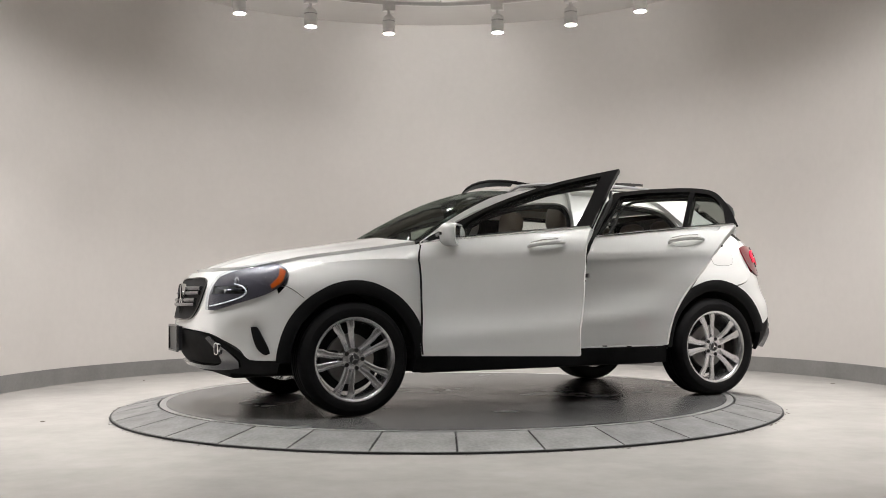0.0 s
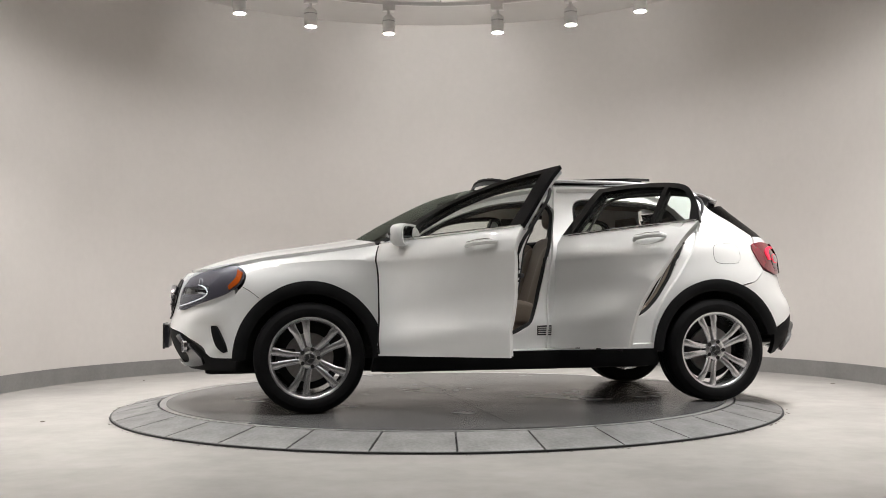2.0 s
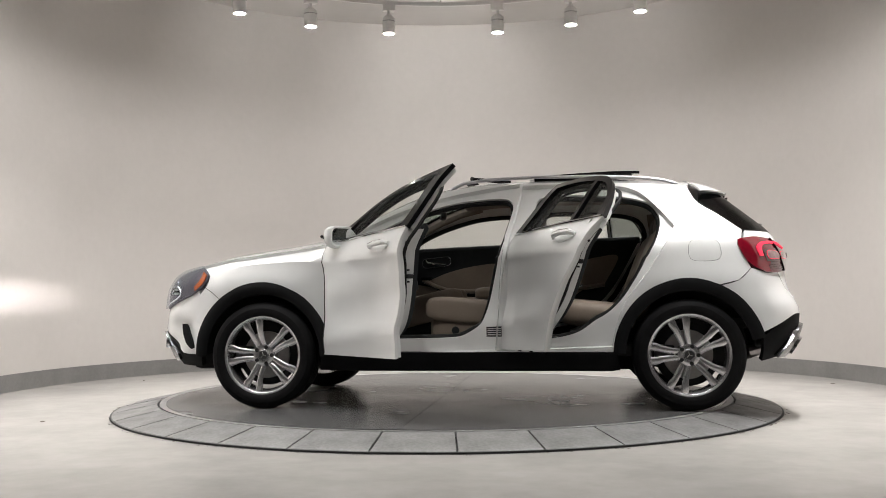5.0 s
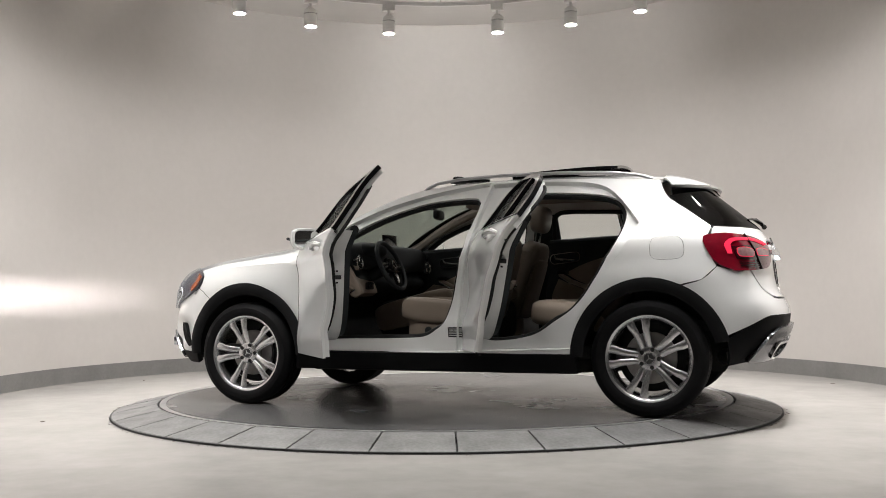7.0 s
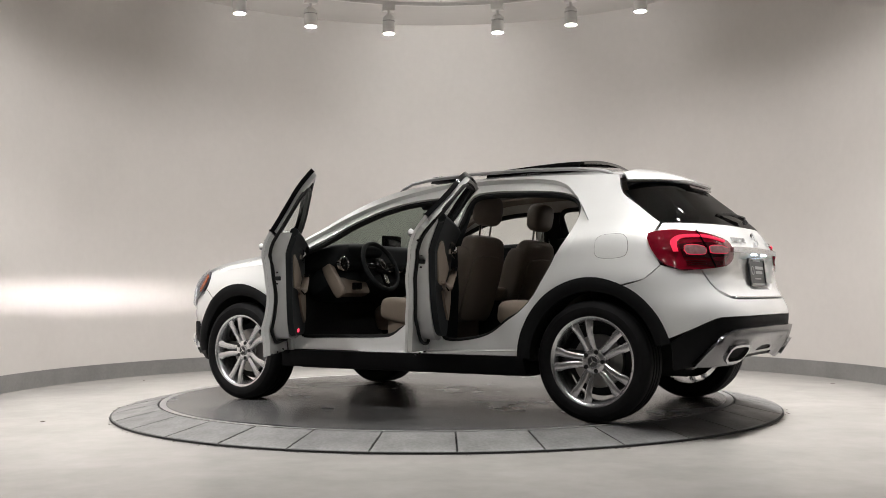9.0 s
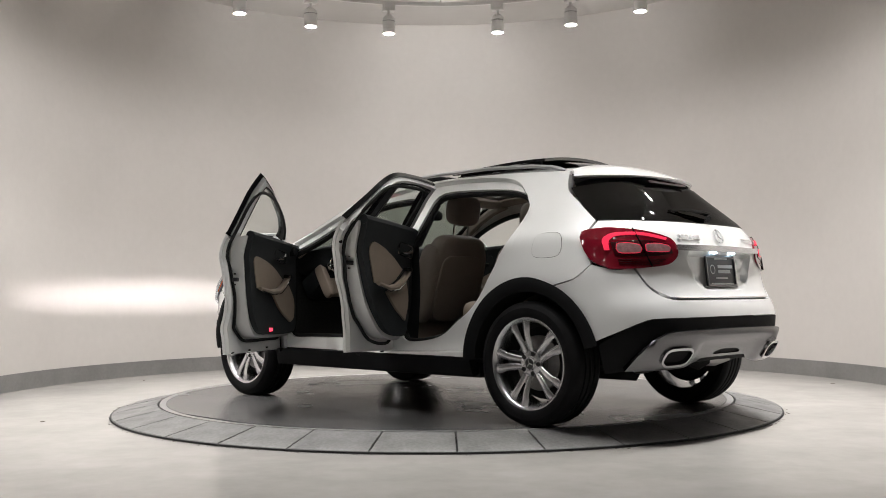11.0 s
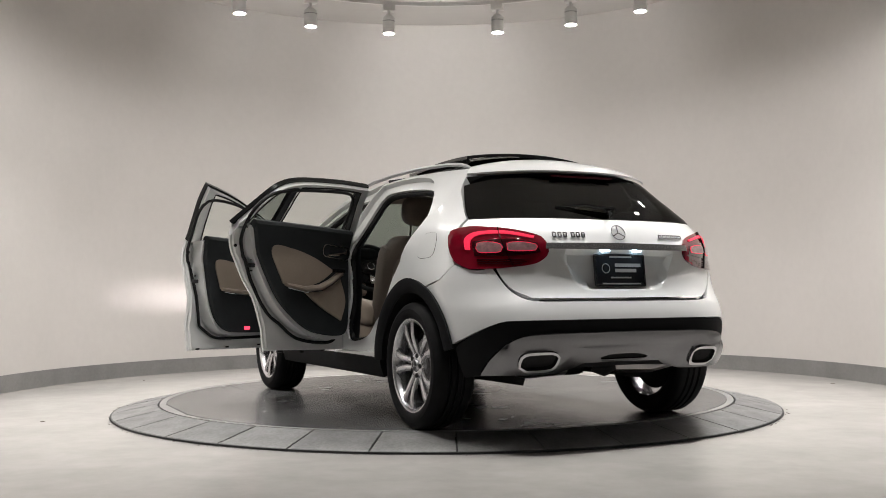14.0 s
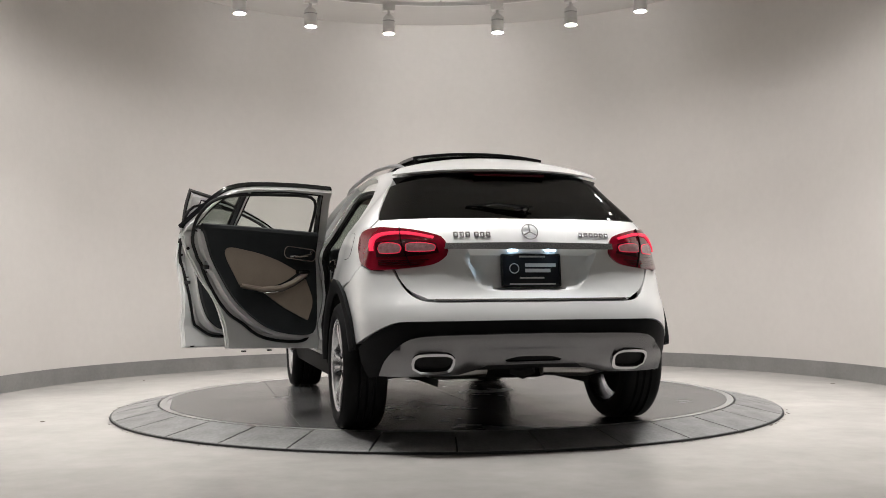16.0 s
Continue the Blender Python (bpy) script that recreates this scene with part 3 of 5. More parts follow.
# ---- car: outlines in side view ----
ROOF_E = Line((-1.6, 1.40), (-1.40, 1.425), (-1.0, 1.445), (-0.5, 1.452), (-0.1, 1.442), (0.1, 1.42), (0.28, 1.378), (0.60, 1.235), (0.93, 1.045))


def belt(x):
    return 1.085 - 0.045 * x


def arch(cx, r, a0, a1, n=16, cz=0.338, stretch=1.03):
    return [(cx + r * math.cos(radians(a0 + (a1 - a0) * i / n)), cz + r * stretch * math.sin(radians(a0 + (a1 - a0) * i / n))) for i in range(n + 1)]


AP_F = [(0.845, 1.02, 1), (0.64, 1.135), (0.40, 1.25), (0.10, 1.34), (-0.13, 1.365), (-0.245, 1.355), (-0.275, 1.29), (-0.25, 1.18), (-0.19, 0.97), (-0.13, 0.70), (-0.07, 0.55), (0.03, 0.465), (0.16, 0.445), (0.55, 0.435), (0.78, 0.44), (0.84, 0.50)]
AP_R = [(-0.395, 1.14), (-0.425, 1.33), (-0.48, 1.378), (-0.67, 1.382), (-1.00, 1.36), (-1.15, 1.315), (-1.205, 1.22), (-1.175, 1.08), (-1.06, 0.86), (-0.93, 0.67), (-0.77, 0.54), (-0.65, 0.475), (-0.48, 0.442), (-0.34, 0.45), (-0.315, 0.55), (-0.34, 0.85)]
SKIN_F = [(0.885, 1.043, 1), (0.878, 0.80), (0.866, 0.350, 1), (-0.160, 0.372, 1), (-0.185, 0.75), (-0.222, belt(-0.222), 1)]
SKIN_R = [(-0.233, belt(-0.233), 1), (-0.196, 0.75), (-0.171, 0.373, 1), (-0.885, 0.398, 1), (-0.912, 0.53), (-0.98, 0.69), (-1.10, 0.85), (-1.20, 1.0), (-1.270, 1.145, 1)]
ROOF_X = [0.05, -0.25, -0.6, -1.0, -1.3]


FRAME_F = [(0.885, 1.046, 1), (0.70, 1.150), (0.45, 1.268), (0.15, 1.362), (-0.08, 1.410), (-0.312, 1.446, 1)]
FRAME_R = [(-0.334, 1.430, 1), (-0.60, 1.434), (-0.92, 1.418), (-1.07, 1.378), (-1.185, 1.270), (-1.282, 1.147, 1)]
DOOR_F = [(0.885, 1.046, 1)] + SKIN_F[1:-1] + [(-0.225, 1.1)] + FRAME_F[:0:-1]
DOOR_R = [SKIN_R[1]] + SKIN_R[2:-1] + FRAME_R[::-1]


def grow(loop, d):
    """The loop moved outward by d."""
    n = len(loop)
    area = sum(a[0] * b[1] - b[0] * a[1] for a, b in zip(loop, loop[1:] + loop[:1]))
    out = []
    for i in range(n):
        a, b = Vector(loop[i - 1]), Vector(loop[(i + 1) % n])
        t = (b - a).normalized()
        nrm = Vector((t.y, -t.x)) * (1 if area > 0 else -1)
        out.append((loop[i][0] + nrm.x * d, loop[i][1] + nrm.y * d))
    return out


def body_side(side):
    loop = [(0.872, 0.362, 1), (0.892, 0.80), (0.90, 1.0), (0.905, 1.055, 1)]
    loop += [(x, ROOF_E(x)) for x in (0.72, 0.5, 0.28, 0.08, -0.2, -0.6, -1.0, -1.3)]
    loop += [(-1.385, 1.425, 1), (-1.44, 1.31), (-1.56, 1.22), (-1.70, 1.115, 1), (-1.685, 1.06, 1), (-1.70, 0.95), (-1.735, 0.875, 1), (-1.655, 0.80, 1)]
    a = [p for p in arch(-WB2, 0.450, 112, 4, 12)]
    loop += [(a[0][0], a[0][1], 1)] + a[1:-1] + [(a[-1][0], 0.362, 1)]
    lp = smooth_loop(xz(*loop), 0.035)
    holes = [smooth_loop(AP_F, 0.03), smooth_loop(AP_R, 0.03)]
    rebates = [smooth_loop(DOOR_F, 0.04), smooth_loop(DOOR_R, 0.04)]
    wide = [grow(r, 0.005) for r in rebates]

    def depth(u, z):
        return 0.028 if any(inside((u, z), r) for r in rebates) else 0.0
    panel("body_side", lp, P_WHITE, car, depth, 0.062, holes, 0.05, side=side, lines=wide + [grow(r, -0.0005) for r in rebates], sharp=28)
    for nm, ap in (("aperture_seal", AP_F), ("aperture_seal", AP_R)):
        bm = bmesh.new()
        pts = [skin(u, z, 0.062) for u, z in smooth_loop(ap, 0.04)]
        tube(bm, [Vector((p.x, p.y * side, p.z)) for p in pts], 0.019, 8, True)
        part(nm, bm, P_RUBBER, car, "black rubber seal round the door opening")
    # black plastic sill with its foot
    lp = smooth_loop(xz((0.955, 0.358, 1), (-0.915, 0.358, 1), (-0.93, 0.25, 1), (0.97, 0.25, 1)), 0.05)
    panel("sill_cladding", lp, P_CLAD, car, -0.006, 0.05, (), 0.06, side=side)


def fender(side):
    a = arch(WB2, 0.450, 176, 22, 16)
    loop = [(a[0][0], 0.352, 1)] + a[1:-1] + [(a[-1][0], a[-1][1], 1)]
    loop += [(1.83, 0.60), (1.80, 0.735, 1), (1.752, 0.79), (1.735, 0.86), (1.80, 0.913, 1)]
    loop += [(x, HOOD_Z(x) - 0.004) for x in (1.6, 1.4, 1.2, 1.0)] + [(0.915, HOOD_Z(0.915) - 0.004, 1), (0.896, 0.98), (0.886, 0.80), (0.866, 0.352, 1)]
    panel("front_fender", smooth_loop(xz(*loop), 0.035), P_WHITE, car, 0.0, 0.02, (), 0.04, side=side, lines=[[(ux(q, zq), zq) for q, zq in crease_loop(fender_line, 0.93, 1.68)]])
    lp = smooth_loop(xz((1.785, 0.797, 1), (1.72, 0.763), (1.655, 0.712, 1), (1.656, 0.7095, 1), (1.722, 0.7605), (1.787, 0.7945, 1)), 0.03)
    panel("bumper_seam", lp, P_RUBBER, car, -0.0012, 0.01, (), 0.05, side=side)


def arch_trim(cx, side, a0, a1):
    """Black wheel-arch flare: a rounded lip that follows the arch."""
    def f(s, t):
        a = radians(a0 + (a1 - a0) * s)
        r = 0.398 + 0.058 * t
        z = 0.338 + r * 1.03 * math.sin(a)
        out = 0.006 + 0.005 * math.sin(math.pi * t) - 0.012 * (1 - t) ** 4
        return skin(ux(cx + r * math.cos(a), z), z, -out)
    loft("wheel_arch_trim", f, 40, 6, P_CLAD, car, 0.02 * (1 if a1 < a0 else -1), side=side)

    def g(s, t):
        a = radians(a0 + (a1 - a0) * s)
        r = 0.398
        z = 0.338 + r * 1.03 * math.sin(a)
        p = skin(ux(cx + r * math.cos(a), z), z)
        return Vector((cx + (r + 0.02 * t) * math.cos(a), (p.y + 0.0) * (1 - t) + 0.40 * t, z + 0.02 * t))
    loft("wheel_liner", g, 30, 6, P_UNDER, car, side=side)
    bm = bmesh.new()
    revolve(bm, [(0.0, 0.0), (0.42, 0.0)], pose(cx, 0.42 * side, 0.36), 32)
    for v in bm.verts:
        v.co.z = max(v.co.z, 0.24)
    part("liner_wall", bm, P_UNDER, car)


def bonnet():
    """Hood: spans from one fender line to the other, domed, with two soft ridges."""
    def f(s, t):
        u = 0.935 + (2.02 - 0.935) * s
        e = skin(u, HOOD_Z(min(u, 1.98)) - 0.004)
        k = 2 * t - 1
        dome = (0.047 - 0.005 * s) * (1 - s**5 * 0.9) * (1 - abs(k) ** 2.4)
        ridge = 0.006 * math.exp(-((abs(k) - 0.55) / 0.09) ** 2) * (1 - s * 0.5)
        x = e.x + (0.16 - 0.03 * s) * (1 - k * k)
        return Vector((x, e.y * -k * 0.997, e.z + 0.0005 + dome + ridge))
    loft("bonnet", f, 26, 36, P_WHITE, car, 0.02)


def a_line(t):
    """The windscreen's side edge, from the cowl to the roof."""
    x = 0.915 + (0.10 - 0.915) * t
    return skin(x, ROOF_E(x), 0.004)


def windscreen():
    def f(s, t):
        e, k = a_line(s), 2 * t - 1
        return Vector((e.x + (0.17 - 0.07 * s) * (1 - k * k), -e.y * k * 0.99, e.z + (0.0 + 0.05 * s) * (1 - k * k)))
    ob = loft("windscreen", f, 16, 24, G_SCREEN, car, 0.005)
    ob.visible_shadow = False

    def h(s, t):
        return f(-0.03 + 0.09 * s, t) - Vector((-0.02, 0, 0.012))
    loft("cowl", h, 4, 24, P_CLAD, car, 0.01)
    for sd in (1, -1):
        def g(s, t):
            p = f(s, 0.0 + 0.05 * t)
            return Vector((p.x, p.y, p.z)) - Vector((0.0, 0, 0.007))
        loft("windscreen_border", g, 16, 2, P_GLOSSB, car, 0.003, side=sd)
    # inner pillar trim
    for sd in (1, -1):
        bm = bmesh.new()
        tube(bm, [(a_line(s).x - 0.05, sd * (a_line(s).y - 0.055), a_line(s).z - 0.02) for s in (-0.05, 0.2, 0.4, 0.6, 0.8, 1.0)], 0.035, 8)
        part("pillar_trim", bm, P_HEADL, car)


def roof_at(x, k):
    e = skin(x, ROOF_E(x))
    return Vector((x, -e.y * k, e.z + 0.062 * (1 - abs(k) ** 2.2)))


def roof():
    lp = smooth_loop([(0.10, -1, 1), (0.16, -0.6), (0.185, 0), (0.16, 0.6), (0.10, 1, 1), (-0.6, 1.0), (-1.40, 1.0, 1), (-1.43, 0.5), (-1.44, 0.0), (-1.43, -0.5), (-1.40, -1, 1), (-0.6, -1.0)], 0.07)
    hole = smooth_loop([(0.03, -0.72, 1), (0.06, 0.0), (0.03, 0.72, 1), (-0.42, 0.72, 1), (-0.42, -0.72, 1)], 0.07)
    def at(x, k, d):
        kk = max(-1.0, min(1.0, k))
        return roof_at(min(x, 0.10), kk) + Vector((max(0.0, x - 0.10), 0, -d - max(0.0, x - 0.10) * 0.3))
    panel("roof", lp, P_WHITE, car, 0.0, 0.02, [hole], 0.09, at=at)
    q = [(x, k) for x, k in lp]
    panel("headliner", [(x * 0.97 - 0.02, k * 0.97) for x, k in q], P_HEADL, car, 0.045, 0.055, [hole], 0.12, at=at)
    # fixed black glass round the opening and the slid-back panel above it
    lp2 = smooth_loop([(-0.43, -0.78, 1), (-0.43, 0.78, 1), (-1.02, 0.76, 1), (-1.02, -0.76, 1)], 0.08)
    panel("roof_glass", lp2, P_SUN, car, -0.004, 0.006, (), 0.1, at=at)
    lp3 = smooth_loop([(-0.36, -0.74, 1), (-0.355, 0), (-0.36, 0.74, 1), (-0.75, 0.75), (-1.10, 0.73, 1), (-1.115, 0), (-1.10, -0.73, 1), (-0.75, -0.75)], 0.08)
    def lifted(x, k, d):
        return roof_at(x, k) + Vector((0, 0, 0.036 + 0.032 * ramp01(-0.35, -1.1, x) - d))
    panel("sunroof_panel", lp3, P_SUN, car, 0.0, 0.018, (), 0.1, at=lifted, label="black glass sunroof panel slid back over the roof")
    for sd in (1, -1):
        bm = bmesh.new()
        tube(bm, [lifted(x, 0.66 * sd, 0.03) for x in (-0.40, -0.7, -1.05)], 0.014, 6)
        part("sunroof_rail", bm, P_CLAD, car)
    # raised wind deflector with its mesh
    bm = bmesh.new()
    top = [roof_at(0.02, k * 0.68) + Vector((0.05 * (1 - k * k) - 0.01, 0, 0.056 - 0.014 * k * k)) for k in (-1, -0.7, -0.35, 0, 0.35, 0.7, 1)]
    low = [roof_at(0.02, k * 0.68) + Vector((0.06 * (1 - k * k) + 0.015, 0, 0.012)) for k in (-1, -0.7, -0.35, 0, 0.35, 0.7, 1)]
    tube(bm, [roof_at(-0.24, -0.68)] + top + [roof_at(-0.24, 0.68)], 0.013, 6)
    part("wind_deflector", bm, P_CLAD, car, "raised black sunroof wind deflector")
    bm = bmesh.new()
    for a, b, c, d in zip(top, top[1:], low[1:], low):
        bm.faces.new([bm.verts.new(v) for v in (a, b, c, d)])
    bmesh.ops.remove_doubles(bm, verts=bm.verts, dist=1e-4)
    bmesh.ops.solidify(bm, geom=list(bm.faces), thickness=0.002)
    part("deflector_mesh", bm, P_TRIM, car)
    for sd in (1, -1):
        bm = bmesh.new()
        xs = [0.17, 0.13, 0.06, -0.1, -0.4, -0.8, -1.1, -1.24, -1.30, -1.34]
        hs = [0.004, 0.018, 0.030, 0.036, 0.038, 0.038, 0.034, 0.024, 0.012, 0.002]
        tube(bm, [roof_at(min(x, 0.1), 0.965 * sd) + Vector((max(0, x - 0.1), 0, h - max(0, x - 0.1) * 0.5)) for x, h in zip(xs, hs)], [0.008] + [0.014] * 8 + [0.008], 8, flat=0.8)
        part("roof_rail", bm, P_RAIL, car, "satin aluminium roof rail")


for sd in (1, -1):
    body_side(sd)
    fender(sd)
    arch_trim(WB2, sd, 180, 0)
    arch_trim(-WB2, sd, 166, 2)
bonnet()
windscreen()
roof()


# ---- car: tail ----
def yz(*pts, rear=True):
    """End-view outline points turned into (u, z)."""
    return [(uy(p[0], p[1], rear), *p[1:]) for p in pts]


def both(half, mid):
    """A half outline of (u, z) points, mirrored across the end's middle."""
    return half + [(2 * mid - p[0], *p[1:]) for p in reversed(half)]


def rounded(bm, w, h, r, d, m, wall=None):
    """A rounded slab w x h, d thick towards +y, moved by m; with a wall, only its frame."""
    def ring(w, h, r, y):
        out = []
        for cx, cz, a in ((w / 2 - r, h / 2 - r, 0), (-w / 2 + r, h / 2 - r, 90), (-w / 2 + r, -h / 2 + r, 180), (w / 2 - r, -h / 2 + r, 270)):
            for k in range(5):
                t = radians(a + 22.5 * k)
                out.append(bm.verts.new(m @ Vector((cx + r * math.cos(t), y, cz + r * math.sin(t)))))
        return out
    rings = [ring(w, h, r, 0), ring(w, h, r, d)]
    if wall:
        rings += [ring(w - 2 * wall, h - 2 * wall, max(r - wall, 0.002), d), ring(w - 2 * wall, h - 2 * wall, max(r - wall, 0.002), 0)]
    n = len(rings)
    for k in range(n if wall else n - 1):
        a, b = rings[k], rings[(k + 1) % n]
        for i in range(20):
            bm.faces.new((a[i], a[(i + 1) % 20], b[(i + 1) % 20], b[i]))
    if not wall:
        bm.faces.new(rings[0]), bm.faces.new(rings[1][::-1])


def tail():
    mid = U_REAR
    # tailgate with the number-plate hollow
    half = yz((0.0, 1.108), (0.35, 1.108), (0.60, 1.108)) + xz((-1.716, 1.109, 1), (-1.700, 1.055, 1)) + [p for p in yz((0.69, 1.0), (0.685, 0.87), (0.63, 0.755), (0.54, 0.702, 1), (0.25, 0.698))]
    lp = smooth_loop(both(half[1:], mid), 0.035)
    hollow = smooth_loop(both(yz((0.385, 0.960, 1), (0.345, 0.87), (0.285, 0.765), (0.20, 0.728), (0.08, 0.724)), mid), 0.03)
    deep = grow(hollow, -0.014)

    def depth(u, z):
        return 0.030 if inside((u, z), deep) else 0.0
    panel("tailgate", lp, P_WHITE, car, depth, 0.05, (), 0.04, lines=[hollow, grow(deep, 0.0005)], sharp=40)
    # rear window, its black wings reach round to the flanks
    half = xz((-1.705, 1.118, 1), (-1.57, 1.222), (-1.452, 1.318, 1)) + yz((0.40, 1.352), (0.15, 1.362))
    half = yz((0.15, 1.112), (0.50, 1.112)) + half
    lp = smooth_loop(both(half, mid), 0.05)
    ob = panel("rear_window", lp, G_REAR, car, 0.0, 0.005, (), 0.06)
    ob.visible_shadow = False
    inner = smooth_loop(both(yz((0.2, 1.135), (0.585, 1.135, 1), (0.52, 1.24), (0.455, 1.325, 1), (0.15, 1.335)), mid), 0.05)
    panel("window_border", lp, P_GLOSSB, car, 0.007, 0.02, [inner], 0.06)
    # spoiler over the window
    def lip(k):
        return Vector((-1.70 + 0.235 * abs(k) ** 2.6, -0.598 * k, 1.388 - 0.012 * abs(k) ** 2.2))

    def f(s, t):
        k = 2 * t - 1
        a, b = roof_at(-1.408, k), lip(k)
        p = a.lerp(b, s)
        return p + Vector((0, 0, 0.014 * math.sin(math.pi * s) * (1 - 0.4 * abs(k))))
    loft("spoiler", lambda s, t: f(1 - s, t), 12, 28, P_WHITE, car, 0.010, label="white roof spoiler above the rear window")
    loft("spoiler_underside", lambda s, t: lip(2 * t - 1).lerp(Vector((-1.66 + 0.19 * abs(2 * t - 1) ** 2.6, -0.57 * (2 * t - 1), 1.345 - 0.02 * abs(2 * t - 1) ** 2)), s) - Vector((-0.004, 0, 0.012)), 4, 24, P_GLOSSB, car, 0.01)
    bm = bmesh.new()
    box(bm, (-1.699, -0.20, 1.358), (-1.689, 0.20, 1.370), 0.003)
    part("high_brake_light", bm, P_LAMPIN, car, "thin dark red brake light strip")
    # chrome strip and handle bar
    lp = smooth_loop(both(yz((0.1, 0.975), (0.44, 0.972, 1), (0.445, 0.948, 1), (0.1, 0.947)), mid), 0.04)
    panel("chrome_strip", lp, P_ALLOY, car, -0.022, 0.02, (), 0.05, label="bright chrome strip across the tailgate")
    lp = smooth_loop(both(yz((0.1, 0.697), (0.50, 0.698, 1), (0.51, 0.690, 1), (0.1, 0.688)), mid), 0.04)
    panel("chrome_sill", lp, P_CHROME, car, -0.006, 0.01, (), 0.05)
    # bumper
    ar = arch(-WB2, 0.450, 114, 163, 9)
    half = [(ux(*ar[0]), ar[0][1], 1)] + [(ux(*p), p[1]) for p in ar[1:-1]] + [(ux(*ar[-1]), ar[-1][1], 1)]
    low = xz((-1.90, 0.528), (-1.975, 0.568)) + yz((0.68, 0.588), (0.40, 0.592), (0.12, 0.593))
    top = yz((0.12, 0.684), (0.535, 0.686), (0.63, 0.735), (0.695, 0.852, 1)) + xz((-1.85, 0.842), (-1.738, 0.8730, 1), (-1.657, 0.7985))
    lp = smooth_loop(half + low + [(2 * mid - p[0], *p[1:]) for p in reversed(low)] + [(2 * mid - p[0], *p[1:]) for p in reversed(half)] + [(2 * mid - p[0], *p[1:]) for p in reversed(top)] + top, 0.035)
    panel("rear_bumper", lp, P_WHITE, car, 0.0, 0.03, (), 0.045)
    # black lower apron
    a2 = [(-1.795, 0.455, 1)] + [(-1.80, 0.40), (-1.792, 0.30, 1)]
    half = xz(*reversed(a2)) + xz((-1.90, 0.522), (-1.975, 0.562)) + yz((0.68, 0.583), (0.40, 0.588), (0.12, 0.589))
    lowa = yz((0.12, 0.345), (0.45, 0.335), (0.72, 0.315))
    lp = smooth_loop((lowa + half) + [(2 * mid - p[0], *p[1:]) for p in reversed(lowa + half)], 0.04)
    panel("rear_apron", lp, P_CLAD, car, 0.003, 0.03, (), 0.05)
    # silver guard
    half = yz((0.10, 0.372), (0.24, 0.370, 1), (0.30, 0.345), (0.60, 0.335), (0.745, 0.335, 1), (0.715, 0.43), (0.63, 0.505), (0.50, 0.524), (0.12, 0.530))
    lp = smooth_loop(both(half, mid), 0.035)

    def bulge(u, z):
        y = abs(skin(u, z).y)
        d = -0.008 - 0.014 * ramp01(0.466, 0.480, z)
        d -= 0.020 * ramp01(0.30, 0.40, y) * ramp01(0.475, 0.44, z)
        d += 0.004 * ramp01(0.34, 0.24, y) * ramp01(0.47, 0.44, z)
        return d
    tip = smooth_loop(yz((0.575, 0.442), (0.455, 0.445), (0.418, 0.425), (0.425, 0.382), (0.455, 0.367), (0.565, 0.364), (0.600, 0.382), (0.602, 0.425)), 0.02)
    notch = smooth_loop(both(yz((0.05, 0.414), (0.10, 0.410), (0.150, 0.396), (0.140, 0.388), (0.05, 0.387)), mid), 0.03)
    ports = [tip, [(2 * mid - u, z) for u, z in tip]]
    panel("silver_guard", lp, P_SILVER, car, bulge, 0.03, [grow(q, 0.004) for q in ports] + [notch], 0.022, label="satin silver rear underride guard", sharp=50)
    for sd in (1, -1):
        ex = panel("exhaust_tip", grow(tip, 0.006), P_TIP, car, -0.042, 0.02, [grow(tip, -0.006)], 0.03, side=sd, label="chrome rectangular exhaust tip")
        panel("exhaust_bore", grow(tip, -0.004), P_UNDER, ex, -0.018, 0.01, (), 0.04, side=sd)
    # tail lamps: red lens with a glowing guide and a pale window
    for sd in (1, -1):
        lens = xz((-1.660, 1.047), (-1.672, 0.985), (-1.735, 0.893), (-1.83, 0.846, 1)) + yz((0.66, 0.850), (0.50, 0.872), (0.435, 0.915), (0.43, 0.96), (0.455, 1.008), (0.58, 1.046), (0.69, 1.062)) + xz((-1.76, 1.066))
        lp = smooth_loop(lens, 0.03)
        ob = panel("tail_lamp", lp, P_REDLENS, car, -0.010, 0.02, (), 0.018, side=sd, label="red tail lamp wrapped round the corner, lit")
        inner = smooth_loop(yz((0.750, 0.985, 1), (0.62, 0.995), (0.485, 0.975, 1), (0.470, 0.930, 1), (0.60, 0.912), (0.750, 0.912, 1)), 0.025)
        panel("lamp_inner", inner, P_LAMPIN, ob, -0.0135, -0.008, (), 0.014, side=sd)
        for y0, y1, top, low in ((0.735, 0.652, 0.978, 0.930), (0.622, 0.495, 0.976, 0.938)):
            win = smooth_loop(yz((y0, top - 0.006), ((y0 + y1) / 2, top), (y1, top - 0.010), (y1 - 0.008, (top + low) / 2), (y1, low + 0.004), ((y0 + y1) / 2, low), (y0, low + 0.004)), 0.02)
            panel("window_surround", grow(win, 0.003), P_REDGLOW, ob, -0.0160, -0.008, [win], 0.02, side=sd)
            panel("lamp_window", win, P_CLEARLENS, ob, -0.0175, -0.008, (), 0.02, side=sd)
        for k in range(3):
            z = 0.897 - 0.011 * k
            rib = smooth_loop(yz((0.745, z, 1), (0.63, z - 0.003), (0.52 + 0.02 * k, z, 1), (0.52 + 0.02 * k, z - 0.004, 1), (0.63, z - 0.007), (0.745, z - 0.004, 1)), 0.03)
            panel("lamp_rib", rib, P_LAMPIN, ob, -0.0140, -0.008, (), 0.014, side=sd)
